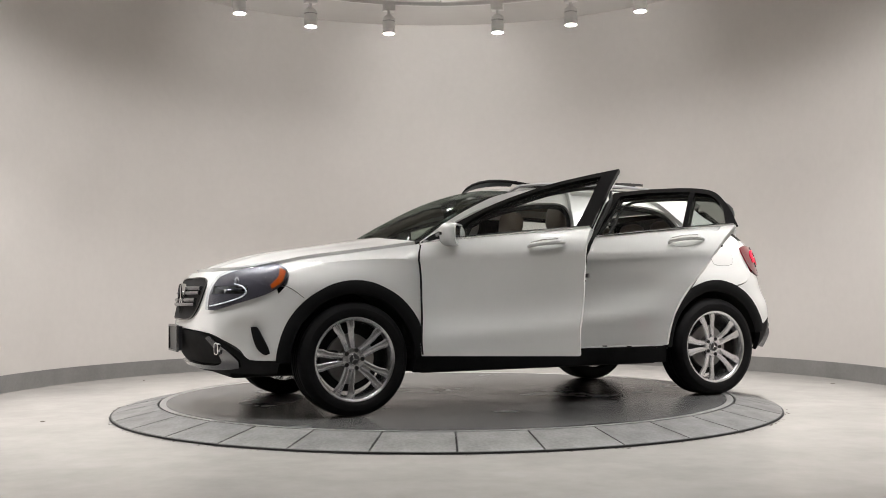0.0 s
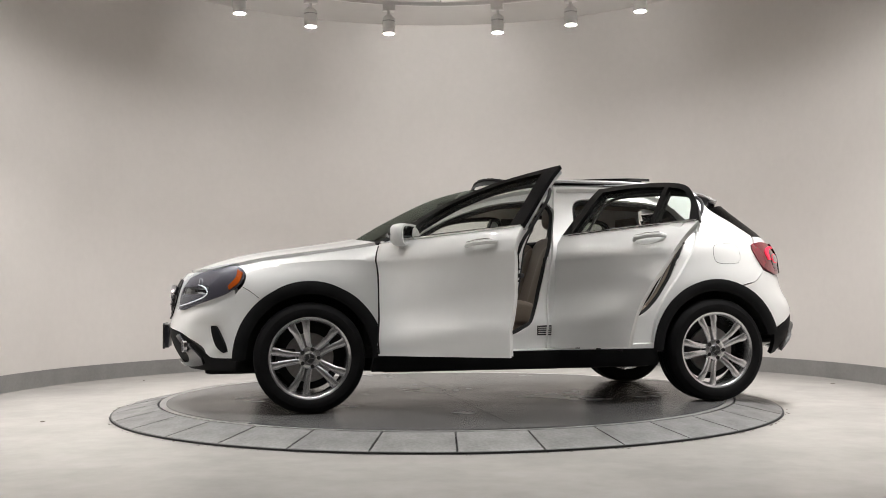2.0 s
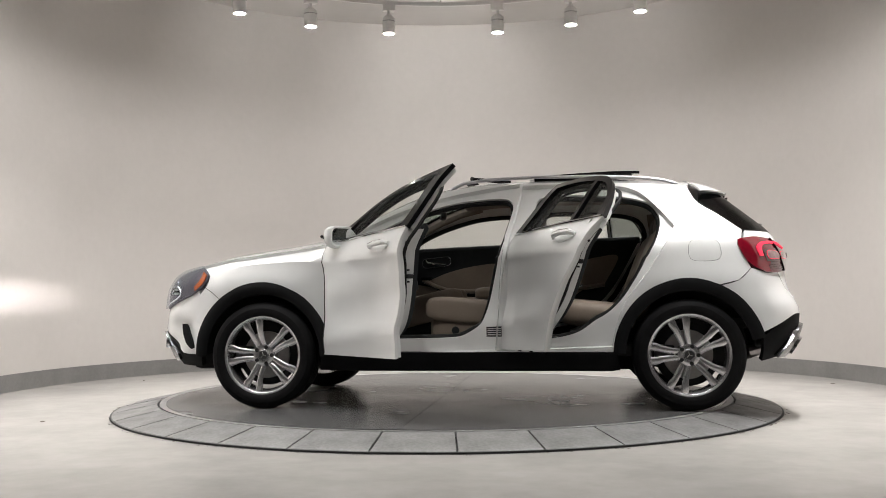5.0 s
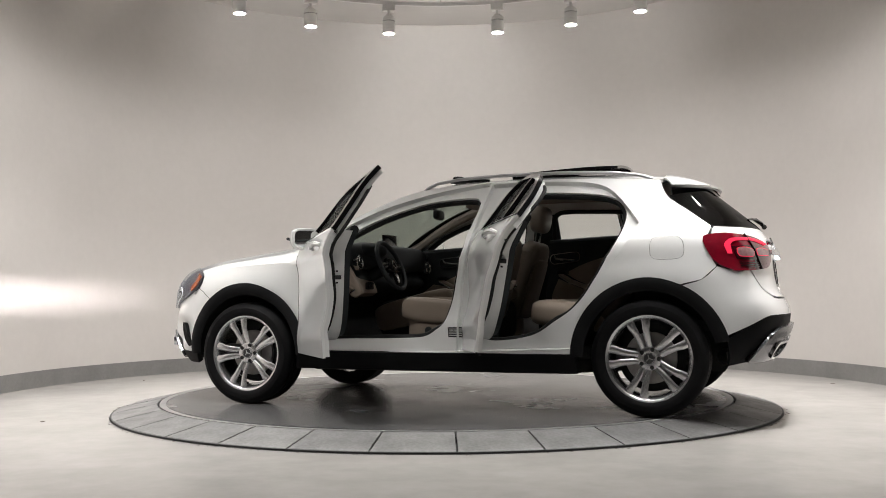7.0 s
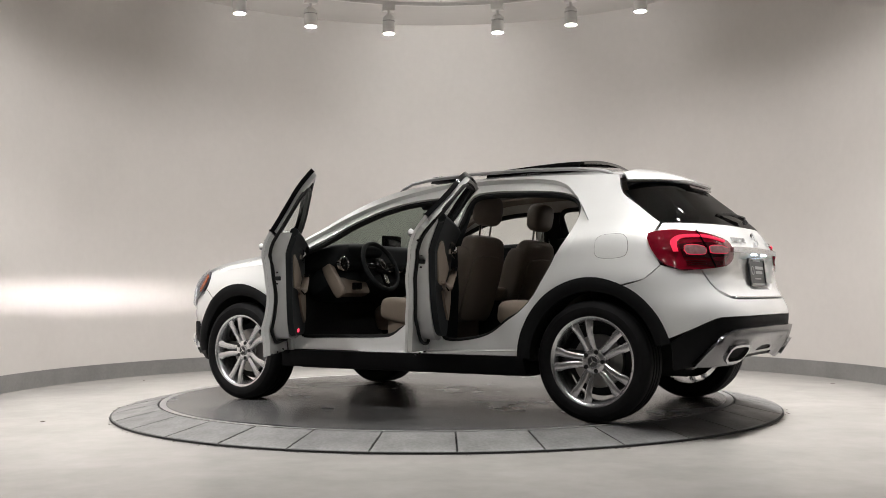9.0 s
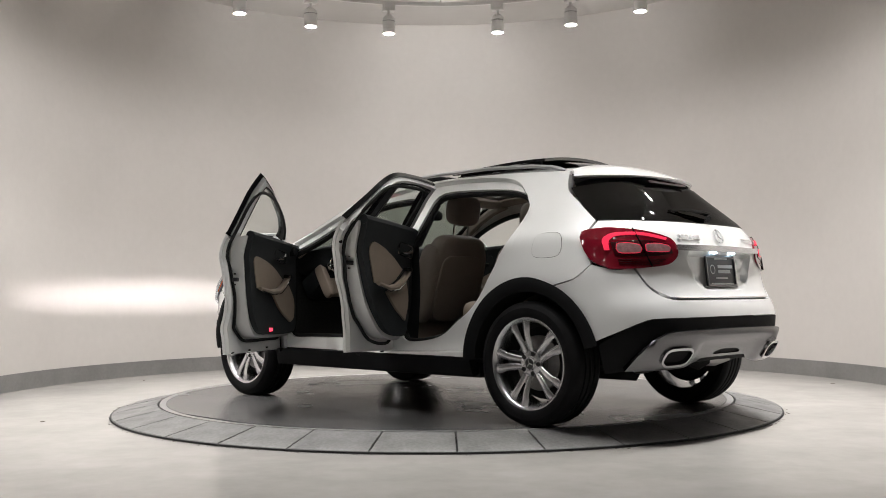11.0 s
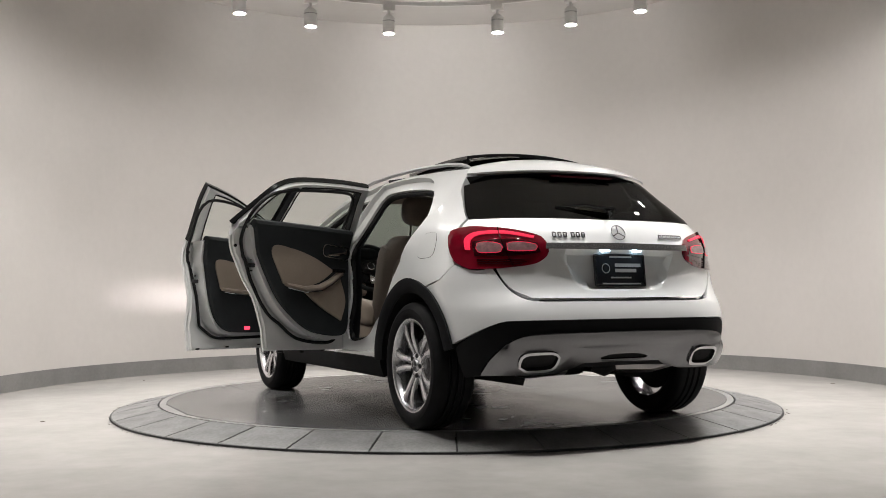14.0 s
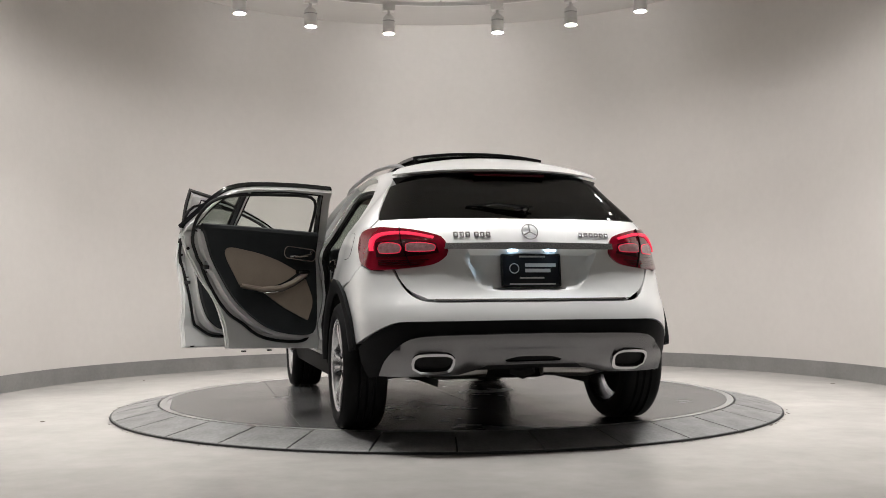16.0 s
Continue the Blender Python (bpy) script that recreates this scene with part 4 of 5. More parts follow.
        gl = smooth_loop(yz((0.775, 0.945, 1), (0.768, 1.000), (0.730, 1.030), (0.62, 1.034), (0.490, 1.006, 1), (0.497, 0.997, 1), (0.62, 1.021), (0.720, 1.018), (0.752, 0.994), (0.761, 0.945, 1)), 0.02)
        panel("light_guide", gl, P_REDGLOW, ob, -0.0185, -0.008, (), 0.014, side=sd)
        seam = smooth_loop(yz((0.642, 1.058, 1), (0.639, 1.058, 1), (0.602, 0.856, 1), (0.605, 0.856, 1)), 0.02)
        panel("lamp_seam", seam, P_GLOSSB, ob, -0.0198, -0.008, (), 0.02, side=sd)
    # number plate, frame and lamps
    m = pose(-2.022, 0, 0.840) @ pose(0, 0, 0, 0, 6, 0) @ pose(0, 0, 0, 0, 0, 90)
    bm = bmesh.new()
    rounded(bm, 0.305, 0.152, 0.008, 0.008, m)
    pl = part("number_plate", bm, P_PLATE, car, "black dealer plate with pale lettering")
    bm = bmesh.new()
    rounded(bm, 0.318, 0.168, 0.010, 0.014, m, 0.010)
    part("plate_frame", bm, P_SILVER, pl)
    bm = bmesh.new()
    for x0, x1, z0, z1 in ((-0.115, 0.13, -0.075, -0.066), (-0.06, 0.08, 0.066, 0.074), (-0.03, 0.135, 0.018, 0.036), (-0.03, 0.105, -0.010, 0.008), (-0.06, 0.07, -0.042, -0.034)):
        box(bm, (-x1, 0.008, z0), (-x0, 0.0095, z1), 0, 1, m)
    part("plate_lettering", bm, P_WHITEINK, pl)
    bm = bmesh.new()
    revolve(bm, [(0.026, 0.008), (0.026, 0.0095), (0.022, 0.0095), (0.022, 0.008)], m @ pose(0.088, 0, 0.010), 24)
    part("plate_ring", bm, P_WHITEINK, pl)
    for y in (-0.10, 0.10):
        bm = bmesh.new()
        box(bm, (-2.054, y - 0.022, 0.936), (-2.031, y + 0.022, 0.944), 0.002)
        part("plate_lamp", bm, P_BLUELED, car, "small lit plate lamp")
    # badges as plain shapes
    x = skin(U_REAR, 1.035).x - 0.006
    tilt = pose(x, 0, 1.035) @ pose(0, 0, 0, 0, 24, 0) @ pose(0, 0, 0, 0, 0, 90)
    bm = bmesh.new()
    revolve(bm, [(0.044, 0.0), (0.044, 0.008), (0.0405, 0.008), (0.0405, 0.0)], tilt, 32)
    for k in range(3):
        box(bm, (-0.0028, 0.0, 0.0), (0.0028, 0.007, 0.041), 0.001, 1, tilt @ pose(0, 0, 0, 0, 120 * k, 0))
    part("round_emblem", bm, P_CHROME, car, "round chrome emblem")
    for y0, n in ((0.385, 6), (-0.275, 6)):
        for k in range(n):
            y = y0 - k * 0.030 - (0.014 if (k > 2 and y0 > 0) else 0)
            p = skin(uy(y, 1.018), 1.018)
            bm = bmesh.new()
            h = 0.030 if y0 > 0 else 0.022
            rounded(bm, 0.023, h, 0.004, 0.007, pose(p.x - 0.002, y, 1.020) @ pose(0, 0, 0, 0, 20, 0) @ pose(0, 0, 0, 0, 0, 90 - 12 * y), 0.006)
            part("badge_bar", bm, P_CHROME, car)
    # wiper
    bm = bmesh.new()
    tube(bm, [(-1.970, 0.02, 1.140), (-1.952, -0.02, 1.165), (-1.925, 0.14, 1.185), (-1.888, 0.30, 1.175)], [0.018, 0.014, 0.008, 0.006], 6)
    tube(bm, [(-1.934, -0.05, 1.172), (-1.906, 0.16, 1.186), (-1.848, 0.38, 1.165)], 0.007, 6)
    part("rear_wiper", bm, P_GLOSSB, car, "black rear wiper arm")
    # filler flap
    for sd in (-1, 1):
        if sd > 0:
            fl = smooth_loop(xz((-1.36, 0.985), (-1.375, 1.04), (-1.45, 1.055), (-1.53, 1.045), (-1.555, 0.985), (-1.54, 0.93), (-1.45, 0.918), (-1.375, 0.93)), 0.02)
            panel("filler_gap", grow(fl, 0.0016), P_GLOSSB, car, -0.0006, 0.01, (), 0.03)
            panel("filler_flap", fl, P_WHITE, car, -0.0016, 0.01, (), 0.03)


tail()


# ---- car: nose ----
def nose():
    mid = U_FRONT
    ar = arch(WB2, 0.450, 22, -1, 5)
    half = [(ux(1.80, 0.735), 0.735, 1), (ux(1.775, 0.62), 0.62)] + [(ux(*p), p[1]) for p in ar[:-1]] + [(ux(1.80, 0.345), 0.345, 1)]
    low = xz((1.95, 0.352)) + yz((0.70, 0.40), (0.56, 0.50), (0.2, 0.53), rear=False)
    top = yz((0.15, 0.879), (0.50, 0.879), (0.66, 0.888), rear=False) + xz((1.80, 0.905, 1))
    m2 = lambda pts: [(2 * mid - p[0], *p[1:]) for p in reversed(pts)]
    lp = smooth_loop(half + low + m2(low) + m2(half) + m2(top) + top, 0.035)

    def dent(u, z):
        p = skin(u, z)
        y = abs(p.y)
        hollow = 0.026 * ramp01(0.60, 0.53, z) * ramp01(0.365, 0.43, z) * ramp01(0.60, 0.72, y) * ramp01(1.775, 1.93, p.x)
        return hollow - 0.006 * math.exp(-((z - 0.60) / 0.03) ** 2) * ramp01(0.45, 0.6, y) * ramp01(1.84, 1.95, p.x)
    slot = smooth_loop(yz((0.725, 0.784, 1), (0.52, 0.784, 1), (0.52, 0.738, 1), (0.725, 0.738, 1), rear=False), 0.02)
    slot2 = [(2 * mid - u, z) for u, z in slot]
    panel("front_bumper", lp, P_WHITE, car, dent, 0.04, [slot, slot2], 0.04)
    # black apron and intake
    half = xz((1.79, 0.338, 1), (1.80, 0.262, 1)) + yz((0.70, 0.262), (0.2, 0.262), rear=False)
    up = xz((1.95, 0.345)) + yz((0.70, 0.392), (0.565, 0.49), (0.2, 0.522), rear=False)
    lp = smooth_loop([half[0]] + up + m2(up) + [(2 * mid - p[0], *p[1:]) for p in half] + half[:0:-1], 0.04)
    panel("front_apron", lp, P_UNDER, car, 0.004, 0.04, (), 0.05)
    half = yz((0.10, 0.318), (0.50, 0.318), (0.580, 0.345), (0.560, 0.43), (0.515, 0.478, 1), (0.54, 0.490, 1), (0.620, 0.43), (0.678, 0.345), (0.660, 0.308), (0.50, 0.291), (0.10, 0.286), rear=False)
    lp = smooth_loop(both(half, mid), 0.03)
    panel("front_guard", lp, P_SILVER, car, -0.014, 0.02, (), 0.03, label="satin silver front underride guard")
    for sd in (1, -1):
        p = skin(uy(0.60, 0.42, False), 0.42)
        bm = bmesh.new()
        rounded(bm, 0.045, 0.075, 0.02, 0.02, pose(p.x + 0.01, 0.60 * sd, 0.415) @ pose(0, 0, 0, 0, 0, -90 + 20 * sd), 0.006)
        part("daytime_lamp_ring", bm, P_CHROME, car)
        bm = bmesh.new()
        rounded(bm, 0.034, 0.062, 0.016, 0.012, pose(p.x + 0.008, 0.60 * sd, 0.415) @ pose(0, 0, 0, 0, 0, -90 + 20 * sd))
        part("daytime_lamp", bm, P_HLDARK, car)
    # grille
    half = yz((0.12, 0.832), (0.36, 0.826), (0.415, 0.79), (0.40, 0.70), (0.33, 0.615), (0.25, 0.592), (0.10, 0.586), rear=False)
    lp = smooth_loop(both(half, mid), 0.03)
    panel("grille", lp, P_UNDER, car, -0.006, 0.03, (), 0.05, label="black grille with two silver slats")
    panel("grille_surround", grow(lp, 0.009), P_GLOSSB, car, -0.010, 0.02, [grow(lp, 0.002)], 0.06)
    for z in (0.675, 0.745):
        for dz in (0.0, 0.028):
            bm = bmesh.new()
            tube(bm, [skin(uy(y, z + dz, False), z + dz, -0.012) for y in (0.385 - 0.04 * (z < 0.7), 0.2, 0.0, -0.2, -0.385 + 0.04 * (z < 0.7))], 0.0135, 8)
            part("grille_slat", bm, P_SILVER, car)
    bm = bmesh.new()
    p = skin(mid, 0.715)
    revolve(bm, [(0.095, 0.0), (0.095, 0.03), (0.080, 0.034), (0.080, 0.0)], pose(p.x + 0.026, 0, 0.715, 0, 0, 90), 36)
    for k in range(3):
        box(bm, (-0.008, -0.01, 0.0), (0.008, 0.012, 0.085), 0.002, 1, pose(p.x + 0.014, 0, 0.715, 0, 0, 90) @ pose(0, 0, 0, 0, 120 * k, 0))
    part("round_emblem", bm, P_CHROME, car, "large round chrome emblem in the grille")
    bm = bmesh.new()
    rounded(bm, 0.32, 0.17, 0.01, 0.014, pose(2.262, 0, 0.465, 0, 0, -90), 0.012)
    part("front_plate_frame", bm, P_SILVER, car)
    bm = bmesh.new()
    rounded(bm, 0.305, 0.155, 0.008, 0.03, pose(2.238, 0, 0.465, 0, 0, -90))
    part("front_plate", bm, P_PLATE, car, "black front plate in a silver frame")
    for sd in (1, -1):
        hl = xz((1.738, 0.868), (1.765, 0.80), (1.86, 0.735)) + yz((0.66, 0.672), (0.56, 0.642), (0.505, 0.645, 1), (0.500, 0.74), (0.515, 0.835, 1), (0.60, 0.872), (0.70, 0.897), rear=False) + xz((1.785, 0.905))
        lp = smooth_loop(hl, 0.03)
        bowl = panel("headlamp", lp, P_HLDARK, car, -0.011, 0.010, [slot], 0.02, side=sd, label="smoked headlamp with amber corner")
        ob = panel("lamp_cover", grow(lp, 0.002), G_LAMP, bowl, -0.028, -0.024, (), 0.035, side=sd)
        ob.visible_shadow = False
        am = smooth_loop(xz((1.748, 0.862, 1), (1.770, 0.808), (1.83, 0.763, 1), (1.838, 0.785, 1), (1.79, 0.835), (1.778, 0.882, 1)), 0.025)
        panel("amber_corner", am, P_AMBER, bowl, -0.018, 0.004, (), 0.025, side=sd, label="amber reflector")
        # shaded beam: a small bright strip deep in a black box with a slit ahead of it
        x0 = skin(uy(0.62, 0.762, False), 0.762, 0.0).x
        bm = bmesh.new()
        rounded(bm, 0.090, 0.0135, 0.003, 0.128, pose(x0 - 0.012, 0.62 * sd, 0.762, 0, 0, 90), 0.0012)
        part("beam_shade", bm, P_UNDER, bowl)
        bm = bmesh.new()
        box(bm, (x0 - 0.128, 0.62 * sd - 0.03, 0.758), (x0 - 0.124, 0.62 * sd + 0.03, 0.768))
        part("beam_source", bm, P_BEAM, bowl, "bright headlamp burner", smooth=False)
        bm = bmesh.new()
        box(bm, (x0 - 0.14, 0.62 * sd - 0.06, 0.735), (x0 - 0.132, 0.62 * sd + 0.06, 0.79))
        part("beam_back", bm, P_UNDER, bowl, smooth=False)
        p = skin(uy(0.655, 0.81, False), 0.81, -0.002)
        bm = bmesh.new()
        bmesh.ops.create_uvsphere(bm, u_segments=20, v_segments=12, radius=0.032, matrix=Matrix.Translation((p.x, p.y * sd, p.z)) @ Matrix.Diagonal((0.5, 1.1, 1, 1)))
        part("lamp_projector", bm, Mat("lamp_bulb_glass", (0.5, 0.5, 0.55), 0.05, 0.7).m, bowl)
        bm = bmesh.new()
        tube(bm, [Vector((q.x, q.y * sd, q.z)) for q in (skin(uy(y, z, False), z, -0.012) for y, z in smooth_loop([(0.655, 0.795), (0.700, 0.780), (0.722, 0.752), (0.708, 0.722), (0.660, 0.698), (0.590, 0.678), (0.520, 0.666)], 0.012, False))], 0.0045, 6)
        part("light_curve", bm, P_WLED, bowl, "pale curved lamp element")
        fs = smooth_loop(xz((1.945, 0.545), (1.918, 0.545), (1.865, 0.44), (1.845, 0.385), (1.87, 0.378), (1.915, 0.42)), 0.02)
        panel("bumper_slot", fs, P_CLAD, car, -0.002, 0.03, (), 0.03, side=sd)


nose()


# ---- car: wheels ----
def wheel():
    """One alloy wheel, its outer face towards +y, its centre at the origin."""
    w = empty("wheel", parent=car)
    I = Matrix.Identity(4)
    bm = bmesh.new()
    prof = [(0.244, -0.10), (0.258, -0.113), (0.290, -0.119), (0.322, -0.112), (0.335, -0.098), (0.341, -0.085)]
    for k in range(4):
        c = -0.060 + 0.040 * k
        prof += [(0.342, c - 0.013), (0.342, c + 0.011), (0.334, c + 0.013), (0.334, c + 0.017)] if k < 3 else [(0.342, c - 0.013), (0.342, c + 0.011)]
    prof += [(0.341, 0.085), (0.335, 0.098), (0.322, 0.112), (0.306, 0.117), (0.304, 0.119), (0.290, 0.1195), (0.276, 0.118), (0.262, 0.113), (0.256, 0.108), (0.245, 0.10)]
    revolve(bm, prof, I, 72)
    part("tyre", bm, P_TYRE, w, "black road tyre")
    bm = bmesh.new()
    revolve(bm, [(0.238, -0.10), (0.228, -0.05), (0.220, 0.03), (0.227, 0.075), (0.236, 0.098), (0.243, 0.104), (0.253, 0.107), (0.256, 0.104), (0.253, 0.098)], I, 72)
    rim = part("rim", bm, P_ALLOY, w, "polished twin-spoke silver alloy rim")
    for k in range(5):
        for s in (-1, 1):
            # one bar of a twin spoke: from the hub out to the rim, wider and bent at the outer end
            def f(u, v, s=s, k=k):
                r = 0.052 + (0.238 - 0.052) * u
                off = s * (0.0215 + 0.0175 * ramp01(0.10, 1.0, u))
                half = 0.0150 + 0.0045 * ramp01(0.0, 0.5, u) + 0.0045 * ramp01(0.55, 0.78, u)
                lat = off + half * (2 * v - 1) + s * 0.006 * ramp01(0.6, 0.8, u)
                h = 0.073 + 0.024 * math.sin(u * 1.9) * 1.0 - 0.006 * abs(2 * v - 1) ** 4
                a = radians(90 + 72 * k)
                return Vector((r * math.cos(a) - lat * math.sin(a), h, r * math.sin(a) + lat * math.cos(a)))
            loft("spoke", lambda u, v: f(u, 1 - v), 14, 6, P_ALLOY, rim, 0.028, sharp=40)
    bm = bmesh.new()
    revolve(bm, [(0.0, 0.088), (0.030, 0.088), (0.034, 0.083), (0.036, 0.078), (0.056, 0.080), (0.068, 0.076), (0.076, 0.062), (0.078, 0.02)], I, 40)
    part("hub", bm, P_ALLOY, rim)
    bm = bmesh.new()
    revolve(bm, [(0.0, 0.090), (0.026, 0.0895), (0.029, 0.0885)], I, 32)
    cap = part("centre_cap", bm, P_DARKMETAL, rim)
    bm = bmesh.new()
    for k in range(3):
        box(bm, (-0.003, 0.0885, 0.0), (0.003, 0.0915, 0.023), 0.001, 1, pose(0, 0, 0, 0, 120 * k, 0))
    part("cap_emblem", bm, P_CHROME, rim)
    for k in range(5):
        a = radians(90 + 72 * k + 36)
        bm = bmesh.new()
        revolve(bm, [(0.0, 0.0815), (0.0115, 0.0835), (0.0125, 0.0825), (0.0125, 0.070)], pose(0.055 * math.cos(a), 0.0, 0.055 * math.sin(a)), 14)
        part("bolt", bm, P_UNDER, rim)
    bm = bmesh.new()
    revolve(bm, [(0.07, 0.012), (0.15, 0.012), (0.152, 0.008), (0.152, -0.012), (0.07, -0.012)], I, 48)
    part("brake_disc", bm, P_BRAKE, w)
    bm = bmesh.new()
    revolve(bm, [(0.0, -0.02), (0.20, -0.03)], I, 32)
    part("back_plate", bm, P_UNDER, w)
    bm = bmesh.new()
    box(bm, (-0.06, -0.03, -0.05), (0.06, 0.035, 0.05), 0.012, 2, pose(0.135, 0, 0.05, 0, -20, 0))
    part("brake_caliper", bm, P_DARKMETAL, w)
    return w


WHEEL_Y = 0.782
w0 = wheel()
w0.matrix_basis = pose(WB2, WHEEL_Y, TYRE_R, 0, 18, 0)
copy_thing(w0, pose(-WB2, WHEEL_Y, TYRE_R, 0, 16, 0))
copy_thing(w0, pose(WB2, -WHEEL_Y, TYRE_R, 0, 20, 180))
copy_thing(w0, pose(-WB2, -WHEEL_Y, TYRE_R, 0, 33, 180))

# underside
bm = bmesh.new()
box(bm, (-1.10, -0.42, 0.22), (2.0, 0.42, 0.36), 0.04)
box(bm, (-1.70, -0.40, 0.36), (-1.05, 0.40, 0.44), 0.03)
box(bm, (-0.92, -0.80, 0.235), (0.90, 0.80, 0.33), 0.03)
tube(bm, [(-1.35, -0.78, 0.32), (-1.35, 0.78, 0.32)], 0.030)
tube(bm, [(1.35, -0.78, 0.30), (1.35, 0.78, 0.30)], 0.035)
for sd in (1, -1):
    tube(bm, [(-1.20, 0.30 * sd, 0.30), (-1.42, 0.74 * sd, 0.27)], 0.022)
    tube(bm, [(-1.55, 0.30 * sd, 0.31), (-1.44, 0.74 * sd, 0.28)], 0.018)
part("underbody", bm, P_UNDER, car)
bm = bmesh.new()
tube(bm, [(0.6, 0.1, 0.22), (-0.8, 0.1, 0.22), (-1.2, 0.2, 0.26), (-1.60, 0.25, 0.315)], 0.028)
for sd in (1, -1):
    tube(bm, [(-1.72, 0.16 * sd, 0.335), (-1.74, 0.40 * sd, 0.330), (-1.78, 0.52 * sd, 0.345), (-1.93, 0.52 * sd, 0.390)], [0.05, 0.055, 0.040, 0.032], 10)
part("exhaust_pipe", bm, P_BRAKE, car, "dull steel exhaust pipes and silencer")
bm = bmesh.new()
box(bm, (-1.94, -0.62, 0.372), (-1.78, 0.62, 0.43), 0.025)
tube(bm, [(-1.90, -0.05, 0.345), (-1.87, 0.0, 0.325), (-1.84, 0.05, 0.335)], [0.035, 0.045, 0.030], 8)
part("rear_valance", bm, P_UNDER, car)


# ---- car: doors ----
HINGE_F, HINGE_R = (0.930, 0.835), (-0.215, 0.840)
LOW_F = [(0.835, 1.045, 1), (0.835, 0.52), (0.78, 0.462), (0.55, 0.452), (0.17, 0.462), (0.045, 0.485), (-0.055, 0.565), (-0.115, 0.71), (-0.165, 0.97), (-0.195, 1.088, 1)]
LOW_R = [(-0.372, 1.100, 1), (-0.345, 0.85), (-0.328, 0.56), (-0.355, 0.470), (-0.48, 0.460), (-0.64, 0.492), (-0.76, 0.557), (-0.915, 0.685), (-1.045, 0.872), (-1.155, 1.08), (-1.185, 1.132, 1)]


def scaled(pts, k, dx=0.0, dz=0.0):
    cx, cz = sum(p[0] for p in pts) / len(pts), sum(p[1] for p in pts) / len(pts)
    return [(cx + (p[0] - cx) * k + dx, cz + (p[1] - cz) * k + dz, *p[2:]) for p in pts]


def card_at(x, z, d):
    """The smooth inner face of a door, d under the outer skin."""
    return Vector((x, 0.886 - 0.38 * max(0.0, z - 0.98) - d, z))


def bar(name, pts, r, mat, parent, off, side, label="", closed=False, flat=1.0):
    bm = bmesh.new()
    tube(bm, [Vector((p.x - off[0], p.y * side - off[1], p.z - off[2])) for p in pts], r, 8, closed, flat)
    return part(name, bm, mat, parent, label)


def door(front, side, opened):
    hx, hy = HINGE_F if front else HINGE_R
    off = (hx, hy * side, 0.0)
    kw = dict(off=off, side=side)
    sk, fr, low = (SKIN_F, FRAME_F, LOW_F) if front else (SKIN_R, FRAME_R, LOW_R)
    name = "front_door" if front else "rear_door"
    d = panel(name, smooth_loop(sk, 0.035), P_WHITE, car, 0.0, 0.016, (), 0.04, lines=[crease_loop(shoulder_line, *((-0.195, 0.86) if front else (-1.12, -0.23)))], label=("open " if opened else "closed ") + "white " + name.replace("_", " "), **kw)
    lean = 4.0 if opened and not front else 0.0
    back = -0.025 if opened and not front else 0.0
    d.matrix_basis = Matrix.Translation(off) @ pose(back, 0, 0.4, 0, 0, -opened * side) @ pose(0, 0, 0, lean, 0, 0) @ pose(0, 0, -0.4)
    base = [(-0.224, belt(-0.224) + 0.003, 1)]
    floop = smooth_loop(fr + base + [(0.885, belt(0.885) + 0.003, 1)], 0.035) if front else smooth_loop([(-0.234, belt(-0.234) + 0.003, 1)] + fr, 0.035)
    b = 0.014
    if front:
        wins = [[(0.655, belt(0.655) + b, 1), (0.59, 1.170), (0.40, 1.263), (0.13, 1.344), (-0.06, 1.384), (-0.215, 1.404, 1), (-0.170, 1.22), (-0.132, belt(-0.132) + b, 1)]]
    else:
        wins = [[(-0.315, belt(-0.315) + b, 1), (-0.400, 1.398, 1), (-0.65, 1.404), (-0.905, 1.389, 1), (-0.935, belt(-0.935) + b, 1)], [(-0.965, belt(-0.965) + b, 1), (-0.938, 1.384, 1), (-1.05, 1.356), (-1.145, 1.272), (-1.205, belt(-1.205) + b, 1)]]
    holes = [smooth_loop(w, 0.03) for w in wins]
    panel("window_frame", floop, P_GLOSSB, d, -0.004, 0.022, holes, 0.05, label="gloss black window frame", **kw)
    lower = [(x, belt(x) - 0.045) if z < belt(x) + 0.010 else (x, z) for x, z in grow(floop, -0.010)]
    panel("inner_frame", lower, P_JAMB, d, 0.022, 0.048, [grow(h, 0.008) for h in holes], 0.05, label="white painted inner window frame", **kw)
    for h in holes:
        panel("window_run", grow(h, 0.0078), P_RUBBER, d, 0.0225, 0.051, [h], 0.05, label="black window channel", **kw)
    for i, h in enumerate(holes):
        g = panel("window_glass", grow(h, 0.006), G_SHADE if not front and i else G_CLEAR, d, 0.008, 0.013, (), 0.08, **kw)
        g.visible_shadow = False
    # chrome belt line
    x0, x1 = (0.86, -0.218) if front else (-0.238, -1.262)
    pts = [skin(x0 + (x1 - x0) * k / 8, belt(x0 + (x1 - x0) * k / 8) + 0.004, -0.004) for k in range(9)]
    bar("belt_strip", pts, 0.0065, P_CHROME, d, off, side)
    if front:
        # black strip on the skin: the fender's shade in the hinge gap, as colour
        panel("edge_seal", smooth_loop([(0.883, 1.03, 1), (0.876, 0.80), (0.864, 0.36, 1), (0.851, 0.36, 1), (0.863, 0.80), (0.870, 1.03, 1)], 0.05), P_RUBBER, d, -0.0015, 0.004, (), 0.06, **kw)
    # flange, inner case, seal
    fl = grow(smooth_loop(sk, 0.035), -0.008)
    panel("door_flange", fl, P_JAMB, d, 0.016, 0.040, (), 0.06, **kw)
    inner = smooth_loop(low, 0.035)
    kc = dict(at=card_at, **kw)
    panel("door_case", inner, P_JAMB, d, 0.042, 0.125, (), 0.06, **kc)
